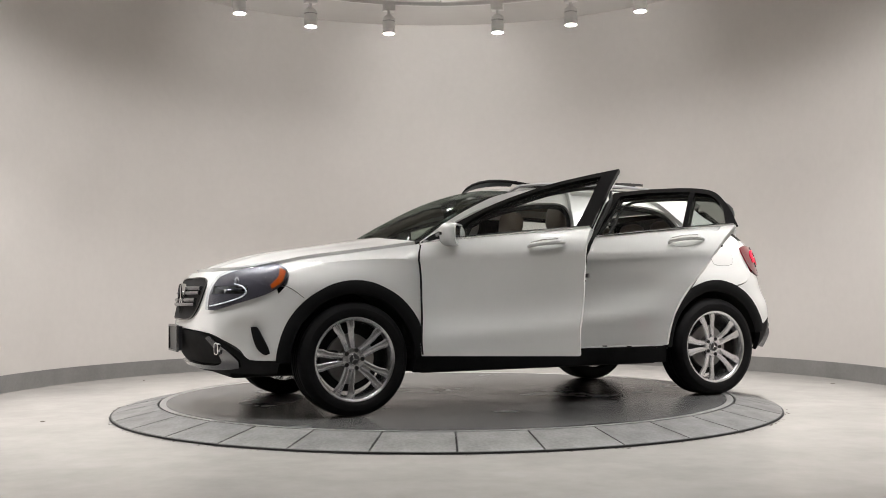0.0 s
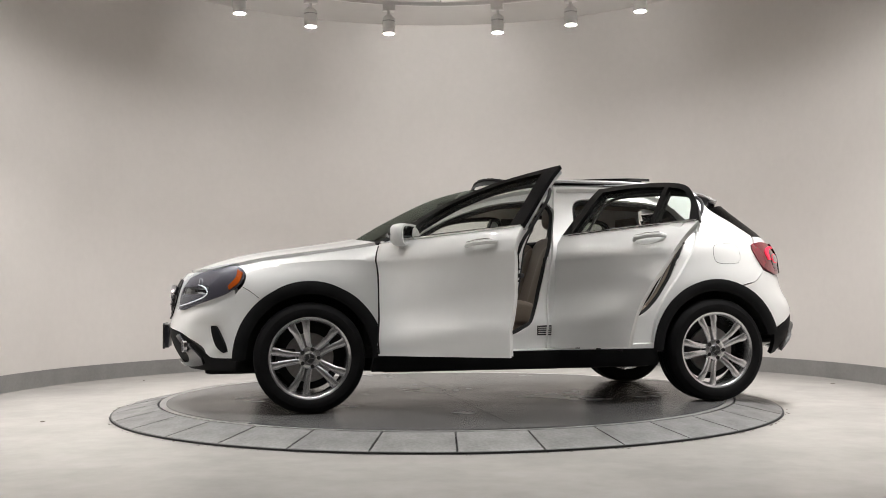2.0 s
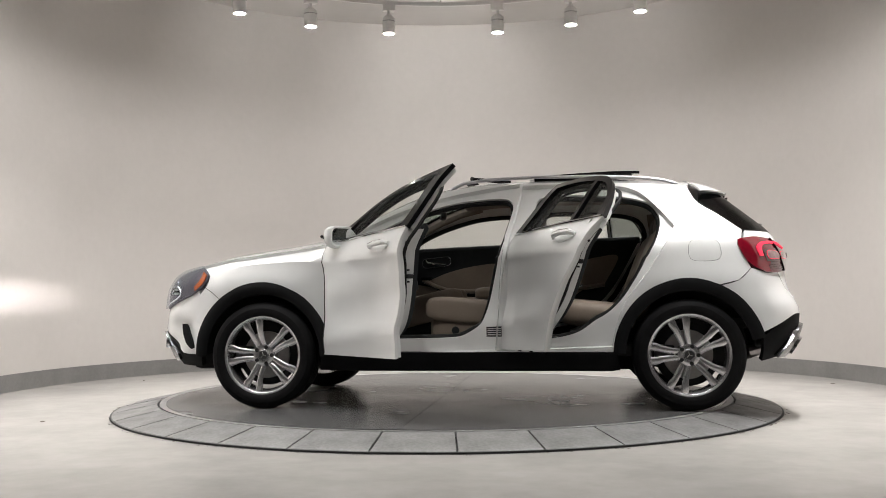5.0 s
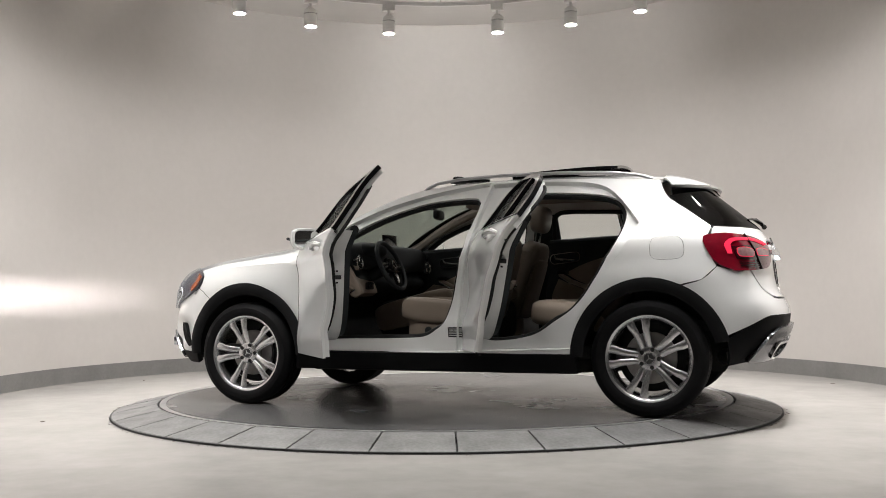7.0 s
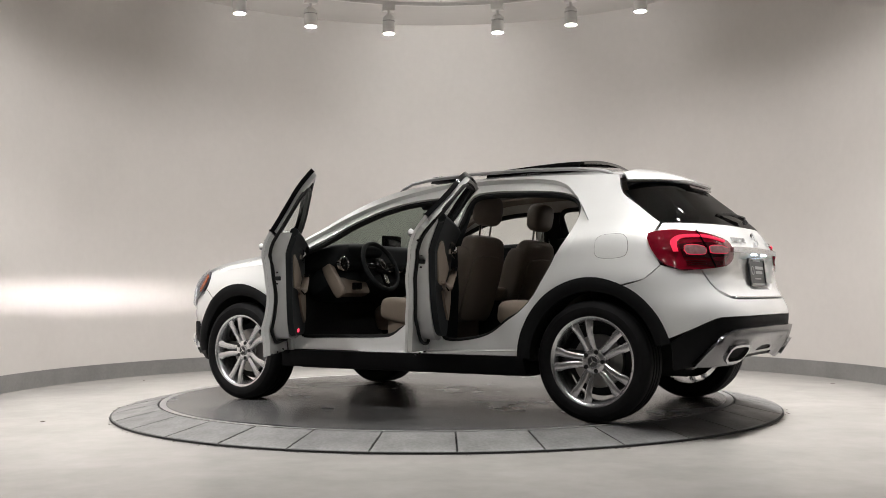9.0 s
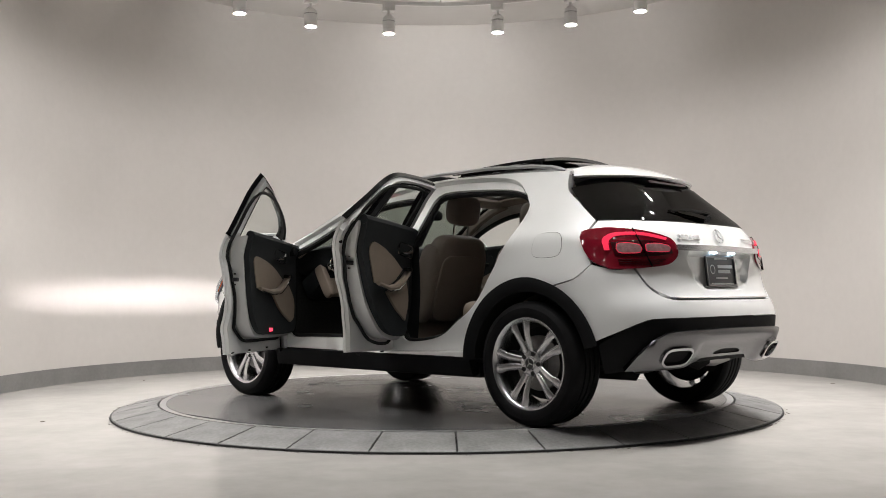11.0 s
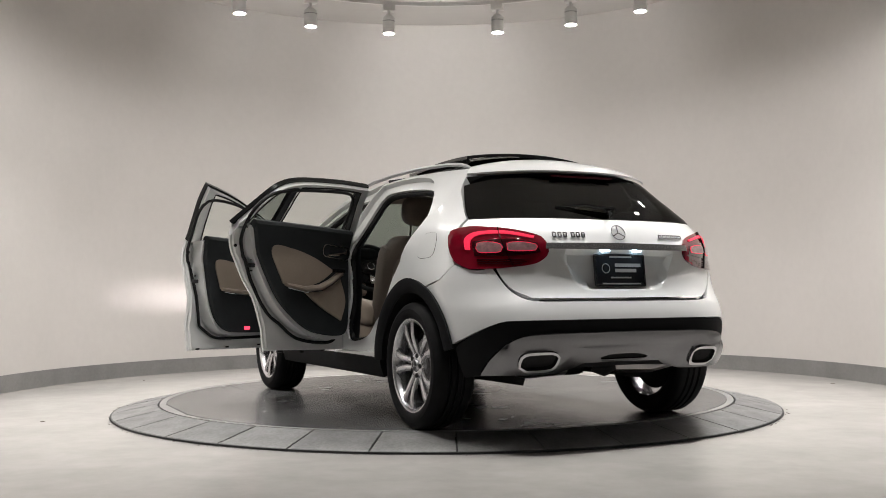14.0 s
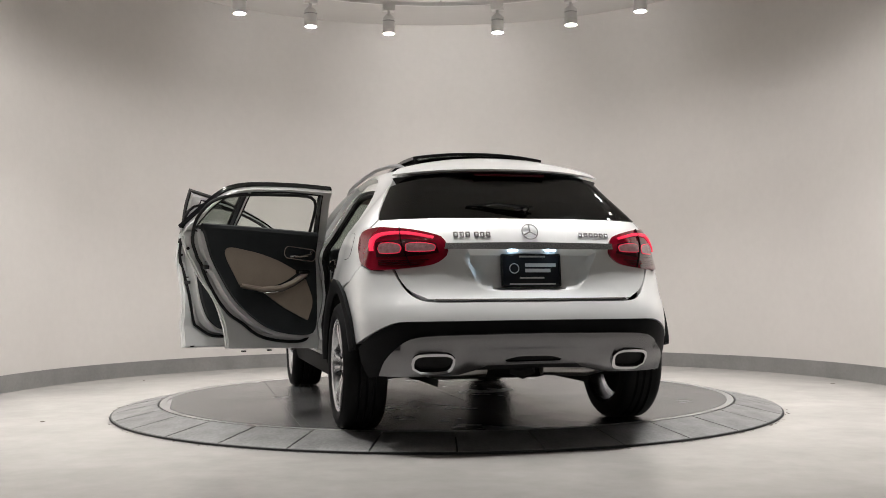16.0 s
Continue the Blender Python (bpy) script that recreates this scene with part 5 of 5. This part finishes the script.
    ap = AP_F if front else AP_R
    seal = [skin(u, z, 0.050) for u, z in grow(smooth_loop(ap, 0.04), 0.010)]
    bar("door_seal", seal, 0.010, P_RUBBER, d, off, side, "black rubber door seal", True)
    # trim card
    tr = scaled(low, 0.975, 0.004 if front else 0.008, 0.014 if front else 0.018)
    panel("trim_card", smooth_loop(tr, 0.035), P_TRIM, d, 0.125, 0.160, (), 0.05, label="black soft door trim", **kc)
    top = [card_at(p[0], p[1], 0.135) for p in ((tr[0][0], tr[0][1] + 0.004), ((tr[0][0] + tr[-1][0]) / 2, (tr[0][1] + tr[-1][1]) / 2 + 0.006), (tr[-1][0], tr[-1][1] + 0.002))]
    bar("trim_top", top, 0.026, P_TRIM, d, off, side)
    # beige insert, pull handle, pocket
    if front:
        ins = [(-0.065, 0.955), (0.11, 0.955), (0.33, 0.905), (0.505, 0.835, 1), (0.40, 0.785), (0.20, 0.765), (-0.02, 0.775, 1)]
        arm = [(-0.03, 0.772), (0.18, 0.752), (0.34, 0.760), (0.44, 0.795), (0.54, 0.848)]
        pocket = [(0.28, 0.735, 1), (0.46, 0.785), (0.60, 0.81, 1), (0.735, 0.70), (0.735, 0.585), (0.66, 0.548, 1), (0.44, 0.63)]
        hnd = (0.43, 0.985)
    else:
        ins = [(-1.000, 1.012), (-0.85, 1.012), (-0.66, 0.965), (-0.48, 0.885, 1), (-0.60, 0.815), (-0.75, 0.785), (-0.895, 0.805, 1)]
        arm = [(-0.895, 0.802), (-0.75, 0.776), (-0.62, 0.785), (-0.53, 0.822), (-0.44, 0.880)]
        pocket = [(-0.72, 0.752, 1), (-0.56, 0.785), (-0.43, 0.84, 1), (-0.375, 0.70), (-0.405, 0.578, 1), (-0.58, 0.662)]
        hnd = (-0.485, 1.00)
    panel("trim_insert", smooth_loop(ins, 0.03), P_BEIGE, d, 0.155, 0.166, (), 0.04, label="beige leather insert", **kc)
    panel("door_pocket", smooth_loop(pocket, 0.03), P_BEIGE, d, 0.155, 0.174, (), 0.04, label="beige door pocket", **kc)
    bar("armrest", [card_at(x, z, 0.190) for x, z in arm], [0.014, 0.022, 0.024, 0.022, 0.020], P_BEIGE, d, off, side, "pale beige pull handle", flat=0.75)
    bar("armrest_strip", [card_at(x, z - 0.018, 0.206) for x, z in arm], 0.005, P_CHROME, d, off, side)
    p = card_at(arm[-1][0], arm[-1][1], 0.200)
    bm = bmesh.new()
    box(bm, (p.x - off[0] - 0.075, p.y * side - off[1] - 0.016, p.z - 0.004), (p.x - off[0] + 0.01, p.y * side - off[1] + 0.016, p.z + 0.018), 0.005, 2, None)
    part("window_switch", bm, P_GLOSSB, d)
    p = card_at(hnd[0], hnd[1], 0.171)
    bm = bmesh.new()
    rounded(bm, 0.235, 0.080, 0.034, 0.012, Matrix.Translation((p.x - off[0], p.y * side - off[1], p.z)) @ pose(0, 0, 0, 0, 6, 0) @ pose(0, -0.006, 0), 0.006)
    part("release_bezel", bm, P_CHROME, d, "thin chrome ring round the release")
    bm = bmesh.new()
    tube(bm, [Vector((p.x - off[0] + q, p.y * side - off[1] - side * 0.010, p.z + h)) for q, h in ((0.085, 0.020), (0.07, -0.004), (0.0, -0.014), (-0.075, -0.018))], [0.007, 0.013, 0.011, 0.006], 8)
    part("release_lever", bm, P_CHROME, d, "chrome door release lever")
    # outer handle
    hx0 = 0.030 if front else -0.99
    hz = 1.004 if front else 1.045
    cup = smooth_loop([(hx0 - 0.105, hz - 0.004), (hx0 - 0.04, hz + 0.024), (hx0 + 0.05, hz + 0.018), (hx0 + 0.105, hz - 0.012), (hx0 + 0.04, hz - 0.034), (hx0 - 0.05, hz - 0.026)], 0.02)
    panel("handle_cup", cup, P_WHITE, d, -0.001, 0.01, (), 0.03, **kw)
    hd = bar("door_handle", [skin(hx0 + q, hz + h, -o) for q, h, o in ((0.11, -0.008, 0.004), (0.085, -0.003, 0.026), (0.0, 0.003, 0.036), (-0.085, 0.008, 0.028), (-0.115, 0.008, 0.004))], [0.010, 0.014, 0.015, 0.015, 0.010], P_WHITE, d, off, side, "white door handle with bright cap", flat=1.1)
    bar("handle_cap", [skin(hx0 + q, hz + h + 0.004, -o) for q, h, o in ((0.08, 0.001, 0.036), (0.0, 0.007, 0.046), (-0.085, 0.012, 0.038))], 0.0045, P_CHROME, hd.parent, off, side)
    # latch on the rear edge
    lz = 0.825 if front else 0.905
    lx = -0.195 if front else -1.105
    p = skin(lx + 0.03, lz, 0.07)
    bm = bmesh.new()
    box(bm, (p.x - off[0] - 0.025, p.y * side - off[1] - 0.022, lz - 0.012), (p.x - off[0] + 0.004, p.y * side - off[1] + 0.012, lz + 0.012), 0.004)
    for q in (-0.03, 0.035):
        box(bm, (p.x - off[0] - 0.012, p.y * side - off[1] - 0.006, lz + q - 0.005), (p.x - off[0] - 0.0, p.y * side - off[1] + 0.006, lz + q + 0.005), 0.002)
    part("door_latch", bm, P_DARKMETAL, d)
    if front:
        bm = bmesh.new()
        p = card_at(0.27, 0.50, 0.161)
        box(bm, (p.x - off[0] - 0.035, p.y * side - off[1] - 0.006, 0.498), (p.x - off[0] + 0.02, p.y * side - off[1] + 0.006, 0.520), 0.003)
        part("door_warning_light", bm, Mat("red_door_light", (0.6, 0.02, 0.02), 0.3).glow((1.0, 0.05, 0.10), 2.2 if opened else 0.0).m, d, "small red door light")
        # mirror with its sail
        sail = smooth_loop([(0.862, belt(0.862) + 0.006, 1), (0.665, belt(0.665) + 0.008, 1), (0.665, 1.152, 1)], 0.05)
        panel("mirror_sail", sail, P_CLAD, d, -0.007, 0.01, (), 0.05, **kw)
        c = Vector((0.645 - off[0], 0.855 * side - off[1], 1.086))
        bm = bmesh.new()
        bmesh.ops.create_uvsphere(bm, u_segments=28, v_segments=18, radius=1.0)
        for v in bm.verts:
            q = v.co.copy()
            for i in range(3):
                q[i] = math.copysign(abs(q[i]) ** (0.55 if i else 0.8), q[i])
            q = Vector((q.x * 0.055 + 0.015 if q.x > 0 else q.x * 0.03, q.y * 0.108, q.z * 0.072))
            if q.z < 0:
                q.y *= 1 - 0.12 * (q.z / 0.072) ** 2
            v.co = c + Vector((q.x + 0.015 * side * q.y, q.y, q.z + 0.06 * q.y * side * 0.5))
        mir = part("wing_mirror", bm, P_WHITE, d, "white wing mirror housing")
        bm = bmesh.new()
        m = Matrix.Translation(c + Vector((-0.029, 0, 0))) @ pose(0, 0, 0, 0, 0, 90 + 11 * side)
        rounded(bm, 0.196, 0.126, 0.042, 0.006, m, 0.010)
        part("mirror_rim", bm, P_WHITE, mir)
        bm = bmesh.new()
        rounded(bm, 0.178, 0.108, 0.034, 0.004, m)
        part("mirror_glass", bm, Mat("mirror_silver", (0.85, 0.87, 0.88), 0.01, 1.0).m, mir)
        bm = bmesh.new()
        tube(bm, [c + Vector((0.045, side * 0.02, -0.062)), c + Vector((0.03, side * -0.09, -0.075)), c + Vector((0.02, side * -0.17, -0.055))], [0.02, 0.022, 0.03], 8)
        part("mirror_foot", bm, P_CLAD, mir)
        bm = bmesh.new()
        tube(bm, [c + Vector((0.092, side * 0.05, -0.005)), c + Vector((0.075, side * 0.095, 0.0)), c + Vector((0.03, side * 0.122, 0.004))], 0.010, 6)
        part("side_repeater", bm, P_SILVER, mir)
    # plugs and clips on the door edge
    for px, pz in (((-0.195, 1.03),) if front else ((-1.20, 1.03),)):
        p = skin(px, pz, 0.041)
        bm = bmesh.new()
        bmesh.ops.create_uvsphere(bm, u_segments=10, v_segments=6, radius=0.010, matrix=Matrix.Translation((p.x - off[0], p.y * side - off[1], p.z)))
        part("rubber_plug", bm, P_RUBBER, d)
    for px in ((0.55, 0.2, -0.10) if front else (-0.42, -0.6, -0.78)):
        p = skin(px, 0.382, 0.041)
        bm = bmesh.new()
        box(bm, (p.x - off[0] - 0.015, p.y * side - off[1] - 0.006, 0.376), (p.x - off[0] + 0.015, p.y * side - off[1] + 0.006, 0.386), 0.002)
        part("edge_clip", bm, P_RUBBER, d)
    # check strap and hinges at the pillar
    for z in (0.55, 0.86):
        bm = bmesh.new()
        box(bm, (-0.05, -0.045 * side - 0.02, z - 0.03), (0.02, -0.045 * side + 0.02, z + 0.03), 0.006)
        part("door_hinge", bm, P_JAMB, d)
    return d


door(True, 1, 53.3)
door(False, 1, 64.5)
door(True, -1, 0.0)
door(False, -1, 0.0)

# strikers, sticker and pillar details on the open side
for x, z, in ((-0.205, 0.825), (-1.115, 0.905)):
    p = skin(x, z, 0.045)
    bm = bmesh.new()
    tube(bm, [p + Vector((-0.02, 0.0, 0.012)), p + Vector((0.025, 0.008, 0.012)), p + Vector((0.025, 0.008, -0.012)), p + Vector((-0.02, 0.0, -0.012))], 0.005, 6)
    part("door_striker", bm, P_CHROME, car)
st = smooth_loop([(-0.105, 0.520, 1), (-0.205, 0.520, 1), (-0.205, 0.455, 1), (-0.105, 0.455, 1)], 0.05)
ob = panel("tyre_label", st, P_PLATE, car, 0.0255, 0.03, (), 0.05, label="dark information label on the pillar")
for k in range(4):
    z = 0.508 - 0.013 * k
    panel("label_line", smooth_loop([(-0.112, z, 1), (-0.198, z, 1), (-0.198, z - 0.005, 1), (-0.112, z - 0.005, 1)], 0.05), P_WHITEINK, ob, 0.0248, 0.027, (), 0.05)


# ---- car: cabin ----
def soft_box(bm, size, m, cuts=6, power=4.0, bulge=0.0):
    """A padded block: a cube drawn towards a superellipsoid."""
    start = len(bm.verts)
    got = bmesh.ops.create_cube(bm, size=2.0)["verts"]
    es = list({e for v in got for e in v.link_edges})
    bmesh.ops.subdivide_edges(bm, edges=es, cuts=cuts, use_grid_fill=True)
    bm.verts.ensure_lookup_table()
    vs = bm.verts[start:]
    for v in vs:
        q = v.co
        n = (abs(q.x) ** power + abs(q.y) ** power + abs(q.z) ** power) ** (1 / power)
        q = q / n
        v.co = m @ Vector((q.x * size[0] / 2, q.y * size[1] / 2, q.z * size[2] / 2))


def seat(y):
    t = empty("front_seat", parent=car)
    t.location = (0.02, y, 0.0)
    bm = bmesh.new()
    soft_box(bm, (0.52, 0.50, 0.14), pose(0.05, 0, 0.60, 0, -7, 0), 8, 5)
    for s in (-1, 1):
        soft_box(bm, (0.50, 0.09, 0.17), pose(0.05, 0.225 * s, 0.615, 0, -6, 0), 5, 4)
    part("seat_cushion", bm, P_BEIGE, t, "beige leather seat cushion")
    bm = bmesh.new()
    soft_box(bm, (0.50, 0.50, 0.20), pose(0.03, 0, 0.50), 5, 6)
    part("seat_base", bm, P_BEIGE, t)
    bm = bmesh.new()
    revolve(bm, [(0.0, 0.01), (0.022, 0.008), (0.026, 0.0)], pose(0.10, 0.262, 0.49), 20)
    part("seat_knob", bm, P_TRIM, t)
    bm = bmesh.new()
    m = pose(-0.30, 0, 0.83, 0, -17, 0)
    soft_box(bm, (0.13, 0.47, 0.58), m, 9, 5)
    for s in (-1, 1):
        soft_box(bm, (0.16, 0.10, 0.52), m @ pose(0.02, 0.205 * s, -0.04), 5, 4)
    part("seat_back", bm, P_BROWN, t, "brown-beige leather seat back")
    bm = bmesh.new()
    soft_box(bm, (0.03, 0.38, 0.44), m @ pose(-0.062, 0, -0.05), 6, 6)
    part("back_pocket", bm, P_BROWN, t)
    bm = bmesh.new()
    m2 = m @ pose(0.025, 0, 0.455, 0, 8, 0)
    soft_box(bm, (0.13, 0.26, 0.20), m2, 7, 3.2)
    part("headrest", bm, P_BROWN, t, "padded leather headrest")
    for s in (-1, 1):
        bm = bmesh.new()
        tube(bm, [m @ Vector((0.0, 0.065 * s, 0.24)), m @ Vector((0.02, 0.065 * s, 0.40))], 0.007, 8)
        part("headrest_post", bm, P_CHROME, t)
    return t


def cabin():
    s1 = seat(0.37)
    copy_thing(s1, pose(0.02, -0.37, 0))
    b = empty("rear_bench", parent=car)
    bm = bmesh.new()
    for y in (-0.40, 0.0, 0.40):
        soft_box(bm, (0.52, 0.44 if y else 0.40, 0.18), pose(-0.80, y, 0.585, 0, -6, 0), 7, 4)
    part("bench_cushion", bm, P_BEIGE, b, "beige leather rear bench cushion")
    bm = bmesh.new()
    for y in (-0.40, 0.0, 0.40):
        soft_box(bm, (0.16, 0.46 if y else 0.40, 0.62), pose(-1.14, y, 0.84, 0, -22, 0), 7, 5)
    part("bench_back", bm, P_BEIGE, b, "beige leather rear bench back")
    for y in (-0.40, 0.0, 0.40):
        bm = bmesh.new()
        soft_box(bm, (0.10, 0.25, 0.14), pose(-1.27, y, 1.20, 0, -14, 0), 6, 3.2)
        part("headrest", bm, P_BROWN, b)
    # floor and bulkheads
    bm = bmesh.new()
    box(bm, (-1.25, -0.79, 0.33), (1.0, 0.79, 0.405), 0.01)
    box(bm, (0.93, -0.78, 0.35), (1.0, 0.78, 0.98))
    box(bm, (-1.88, -0.72, 0.50), (-1.20, 0.72, 0.56))
    part("cabin_floor", bm, P_CARPET, car)
    bm = bmesh.new()
    box(bm, (-1.90, -0.64, 0.56), (-1.24, 0.66, 0.98), 0.02)
    part("luggage_cover", bm, P_CARPET, car)
    for sd in (1, -1):
        # step trim along the opening
        bm = bmesh.new()
        box(bm, (-0.05, sd * 0.80 - 0.03, 0.405), (0.80, sd * 0.80 + 0.012, 0.442), 0.012)
        part("step_trim", bm, P_TRIM, car)
        bm = bmesh.new()
        box(bm, (-0.62, sd * 0.80 - 0.03, 0.405), (-0.36, sd * 0.80 + 0.012, 0.446), 0.012)
        part("step_trim", bm, P_TRIM, car)
        # pillar trims inside
        for x0, x1, z0, z1, mt in ((-0.24, -0.425, 0.43, 1.05, P_TRIM), (-0.27, -0.45, 1.05, 1.37, P_TRIM)):
            bm = bmesh.new()
            vs = []
            for z in (z0, (z0 + z1) / 2, z1):
                for x in (x0, x1):
                    p = skin(x, z, 0.066)
                    vs.append(bm.verts.new((p.x, p.y * sd, p.z)))
            bm.faces.new((vs[0], vs[1], vs[3], vs[2])), bm.faces.new((vs[2], vs[3], vs[5], vs[4]))
            bmesh.ops.solidify(bm, geom=list(bm.faces), thickness=0.02)
            part("pillar_cover", bm, mt, car)
        lp = smooth_loop([(-1.26, 1.14, 1), (-1.22, 1.36, 1), (-1.38, 1.38, 1), (-1.60, 1.14, 1), (-1.62, 0.84, 1), (-1.24, 0.84, 1), (-1.16, 0.95)], 0.06)
        panel("quarter_trim", lp, P_HEADL, car, 0.064, 0.075, (), 0.1, side=sd)
    # dashboard
    bm = bmesh.new()
    soft_box(bm, (0.50, 1.44, 0.20), pose(0.86, 0, 0.97, 0, 8, 0), 10, 6)
    soft_box(bm, (0.16, 0.40, 0.10), pose(0.66, 0.37, 1.045, 0, -8, 0), 6, 3)
    dash = part("dashboard", bm, P_TRIM, car, "black soft dashboard")
    bm = bmesh.new()
    soft_box(bm, (0.30, 1.42, 0.20), pose(0.80, 0, 0.82, 0, 30, 0), 10, 6)
    part("dash_lower", bm, P_TRIM, dash)
    bm = bmesh.new()
    box(bm, (0.62, 0.34, 0.72), (0.70, 0.67, 0.85), 0.03, 2, pose(0.66, 0, 0.775) @ pose(0, 0, 0, 0, 24, 0) @ pose(-0.66, 0, -0.775))
    part("knee_panel", bm, P_BEIGE, dash, "beige knee panel under the wheel")
    bm = bmesh.new()
    soft_box(bm, (0.09, 0.05, 0.26), pose(0.66, 0.69, 0.83, 0, 32, 0), 5, 5)
    part("dash_cheek", bm, P_BEIGE, dash, "beige end of the dashboard")
    for sd in (1, -1):
        bm = bmesh.new()
        soft_box(bm, (0.62, 0.05, 0.20), pose(0.42, 0.13 * sd, 0.62, 0, 14, 0), 6, 5)
        part("console_side", bm, P_BEIGE, dash, "beige side of the centre console")
    bm = bmesh.new()
    box(bm, (0.585, 0.47, 0.765), (0.615, 0.55, 0.815), 0.008)
    part("light_switch", bm, P_GLOSSB, dash)
    for y in (0.63, -0.63, 0.10, -0.02, -0.14):
        bm = bmesh.new()
        m = pose(0.622, y, 0.945, 0, 0, 90) @ pose(0, 0, 0, 6, 0, 0)
        revolve(bm, [(0.052, -0.02), (0.054, 0.008), (0.046, 0.012), (0.042, 0.004)], m, 28)
        for k in range(4):
            box(bm, (-0.004, -0.004, 0.012), (0.004, 0.006, 0.044), 0.001, 1, m @ pose(0, 0, 0, 0, 90 * k, 0))
        part("air_vent", bm, P_CHROME, dash, "round chrome-ringed air vent")
        bm = bmesh.new()
        revolve(bm, [(0.0, -0.002), (0.046, -0.006)], m, 24)
        part("vent_core", bm, P_UNDER, dash)
    bm = bmesh.new()
    box(bm, (0.66, -0.11, 1.045), (0.685, 0.11, 1.17), 0.01)
    part("display_screen", bm, P_GLOSSB, dash)
    bm = bmesh.new()
    soft_box(bm, (1.0, 0.25, 0.30), pose(0.22, 0, 0.55), 8, 6)
    part("centre_console", bm, P_TRIM, car)
    bm = bmesh.new()
    soft_box(bm, (0.34, 0.20, 0.10), pose(-0.12, 0, 0.73), 6, 4)
    part("console_armrest", bm, P_BEIGE, car)
    # steering wheel
    m = pose(0.50, 0.37, 0.93, 0, 0, 90) @ pose(0, 0, 0, 24, 0, 0)
    bm = bmesh.new()
    pts = [m @ Vector((0.178 * math.cos(2 * math.pi * k / 40), 0, 0.178 * math.sin(2 * math.pi * k / 40))) for k in range(40)]
    tube(bm, pts, 0.0165, 10, True)
    stw = part("steering_wheel", bm, P_TRIM, car, "black leather steering wheel")
    bm = bmesh.new()
    soft_box(bm, (0.15, 0.05, 0.12), m @ pose(0, 0.0, 0), 6, 3)
    for a in (0, 180, 270):
        soft_box(bm, (0.13, 0.022, 0.045), m @ pose(0.105 * math.cos(radians(a)), 0, 0.105 * math.sin(radians(a)), 0, -a, 0), 4, 4)
    part("wheel_hub", bm, P_GLOSSB, stw)
    bm = bmesh.new()
    revolve(bm, [(0.024, 0.026), (0.026, 0.030), (0.030, 0.026)], m, 24)
    part("wheel_emblem", bm, P_CHROME, stw)
    bm = bmesh.new()
    box(bm, (-0.02, 0.008, -0.14), (0.02, 0.016, -0.07), 0.006, 2, m)
    part("wheel_trim", bm, P_CHROME, stw)
    bm = bmesh.new()
    tube(bm, [m @ Vector((0, 0, 0)), m @ Vector((0, -0.25, 0))], 0.045, 12)
    part("steering_column", bm, P_TRIM, stw)
    # interior mirror and visors
    bm = bmesh.new()
    soft_box(bm, (0.05, 0.24, 0.075), pose(0.28, 0, 1.305, 0, 0, 8), 6, 3.5)
    tube(bm, [(0.30, 0, 1.31), (0.32, 0, 1.385)], 0.014)
    soft_box(bm, (0.10, 0.14, 0.05), pose(0.32, 0, 1.38, 0, 25, 0), 4, 4)
    part("interior_mirror", bm, P_TRIM, car, "black interior mirror")
    for y in (0.36, -0.36):
        bm = bmesh.new()
        soft_box(bm, (0.15, 0.38, 0.025), pose(0.08, y, 1.395, 0, 14, 0), 4, 5)
        part("sun_visor", bm, P_HEADL, car)


cabin()

# ---- what moves ----
AXIS = (0.287, -0.143)
# the deck's turn, in degrees, at half seconds where it was seen
TURN = [(0, 204.45), (1, 198.15), (2, 191.7), (3, 185.2), (4, 178.95), (5.2, 171.2), (6.5, 162.8), (7.5, 156.4), (8.5, 150.05), (9.2, 145.75), (10.3, 139.4), (11.5, 132.5), (12.5, 126.3), (13.5, 119.85), (14.5, 113.4), (15.5, 107.2), (16, 104.3)]


def motions():
    walk(car, [(t, pose(0, 0, 0, 0, 0, a) @ pose(-AXIS[0], -AXIS[1], 0)) for t, a in TURN])
    walk(disc, [(t, pose(0, 0, 0, 0, 0, a)) for t, a in TURN])


motions()
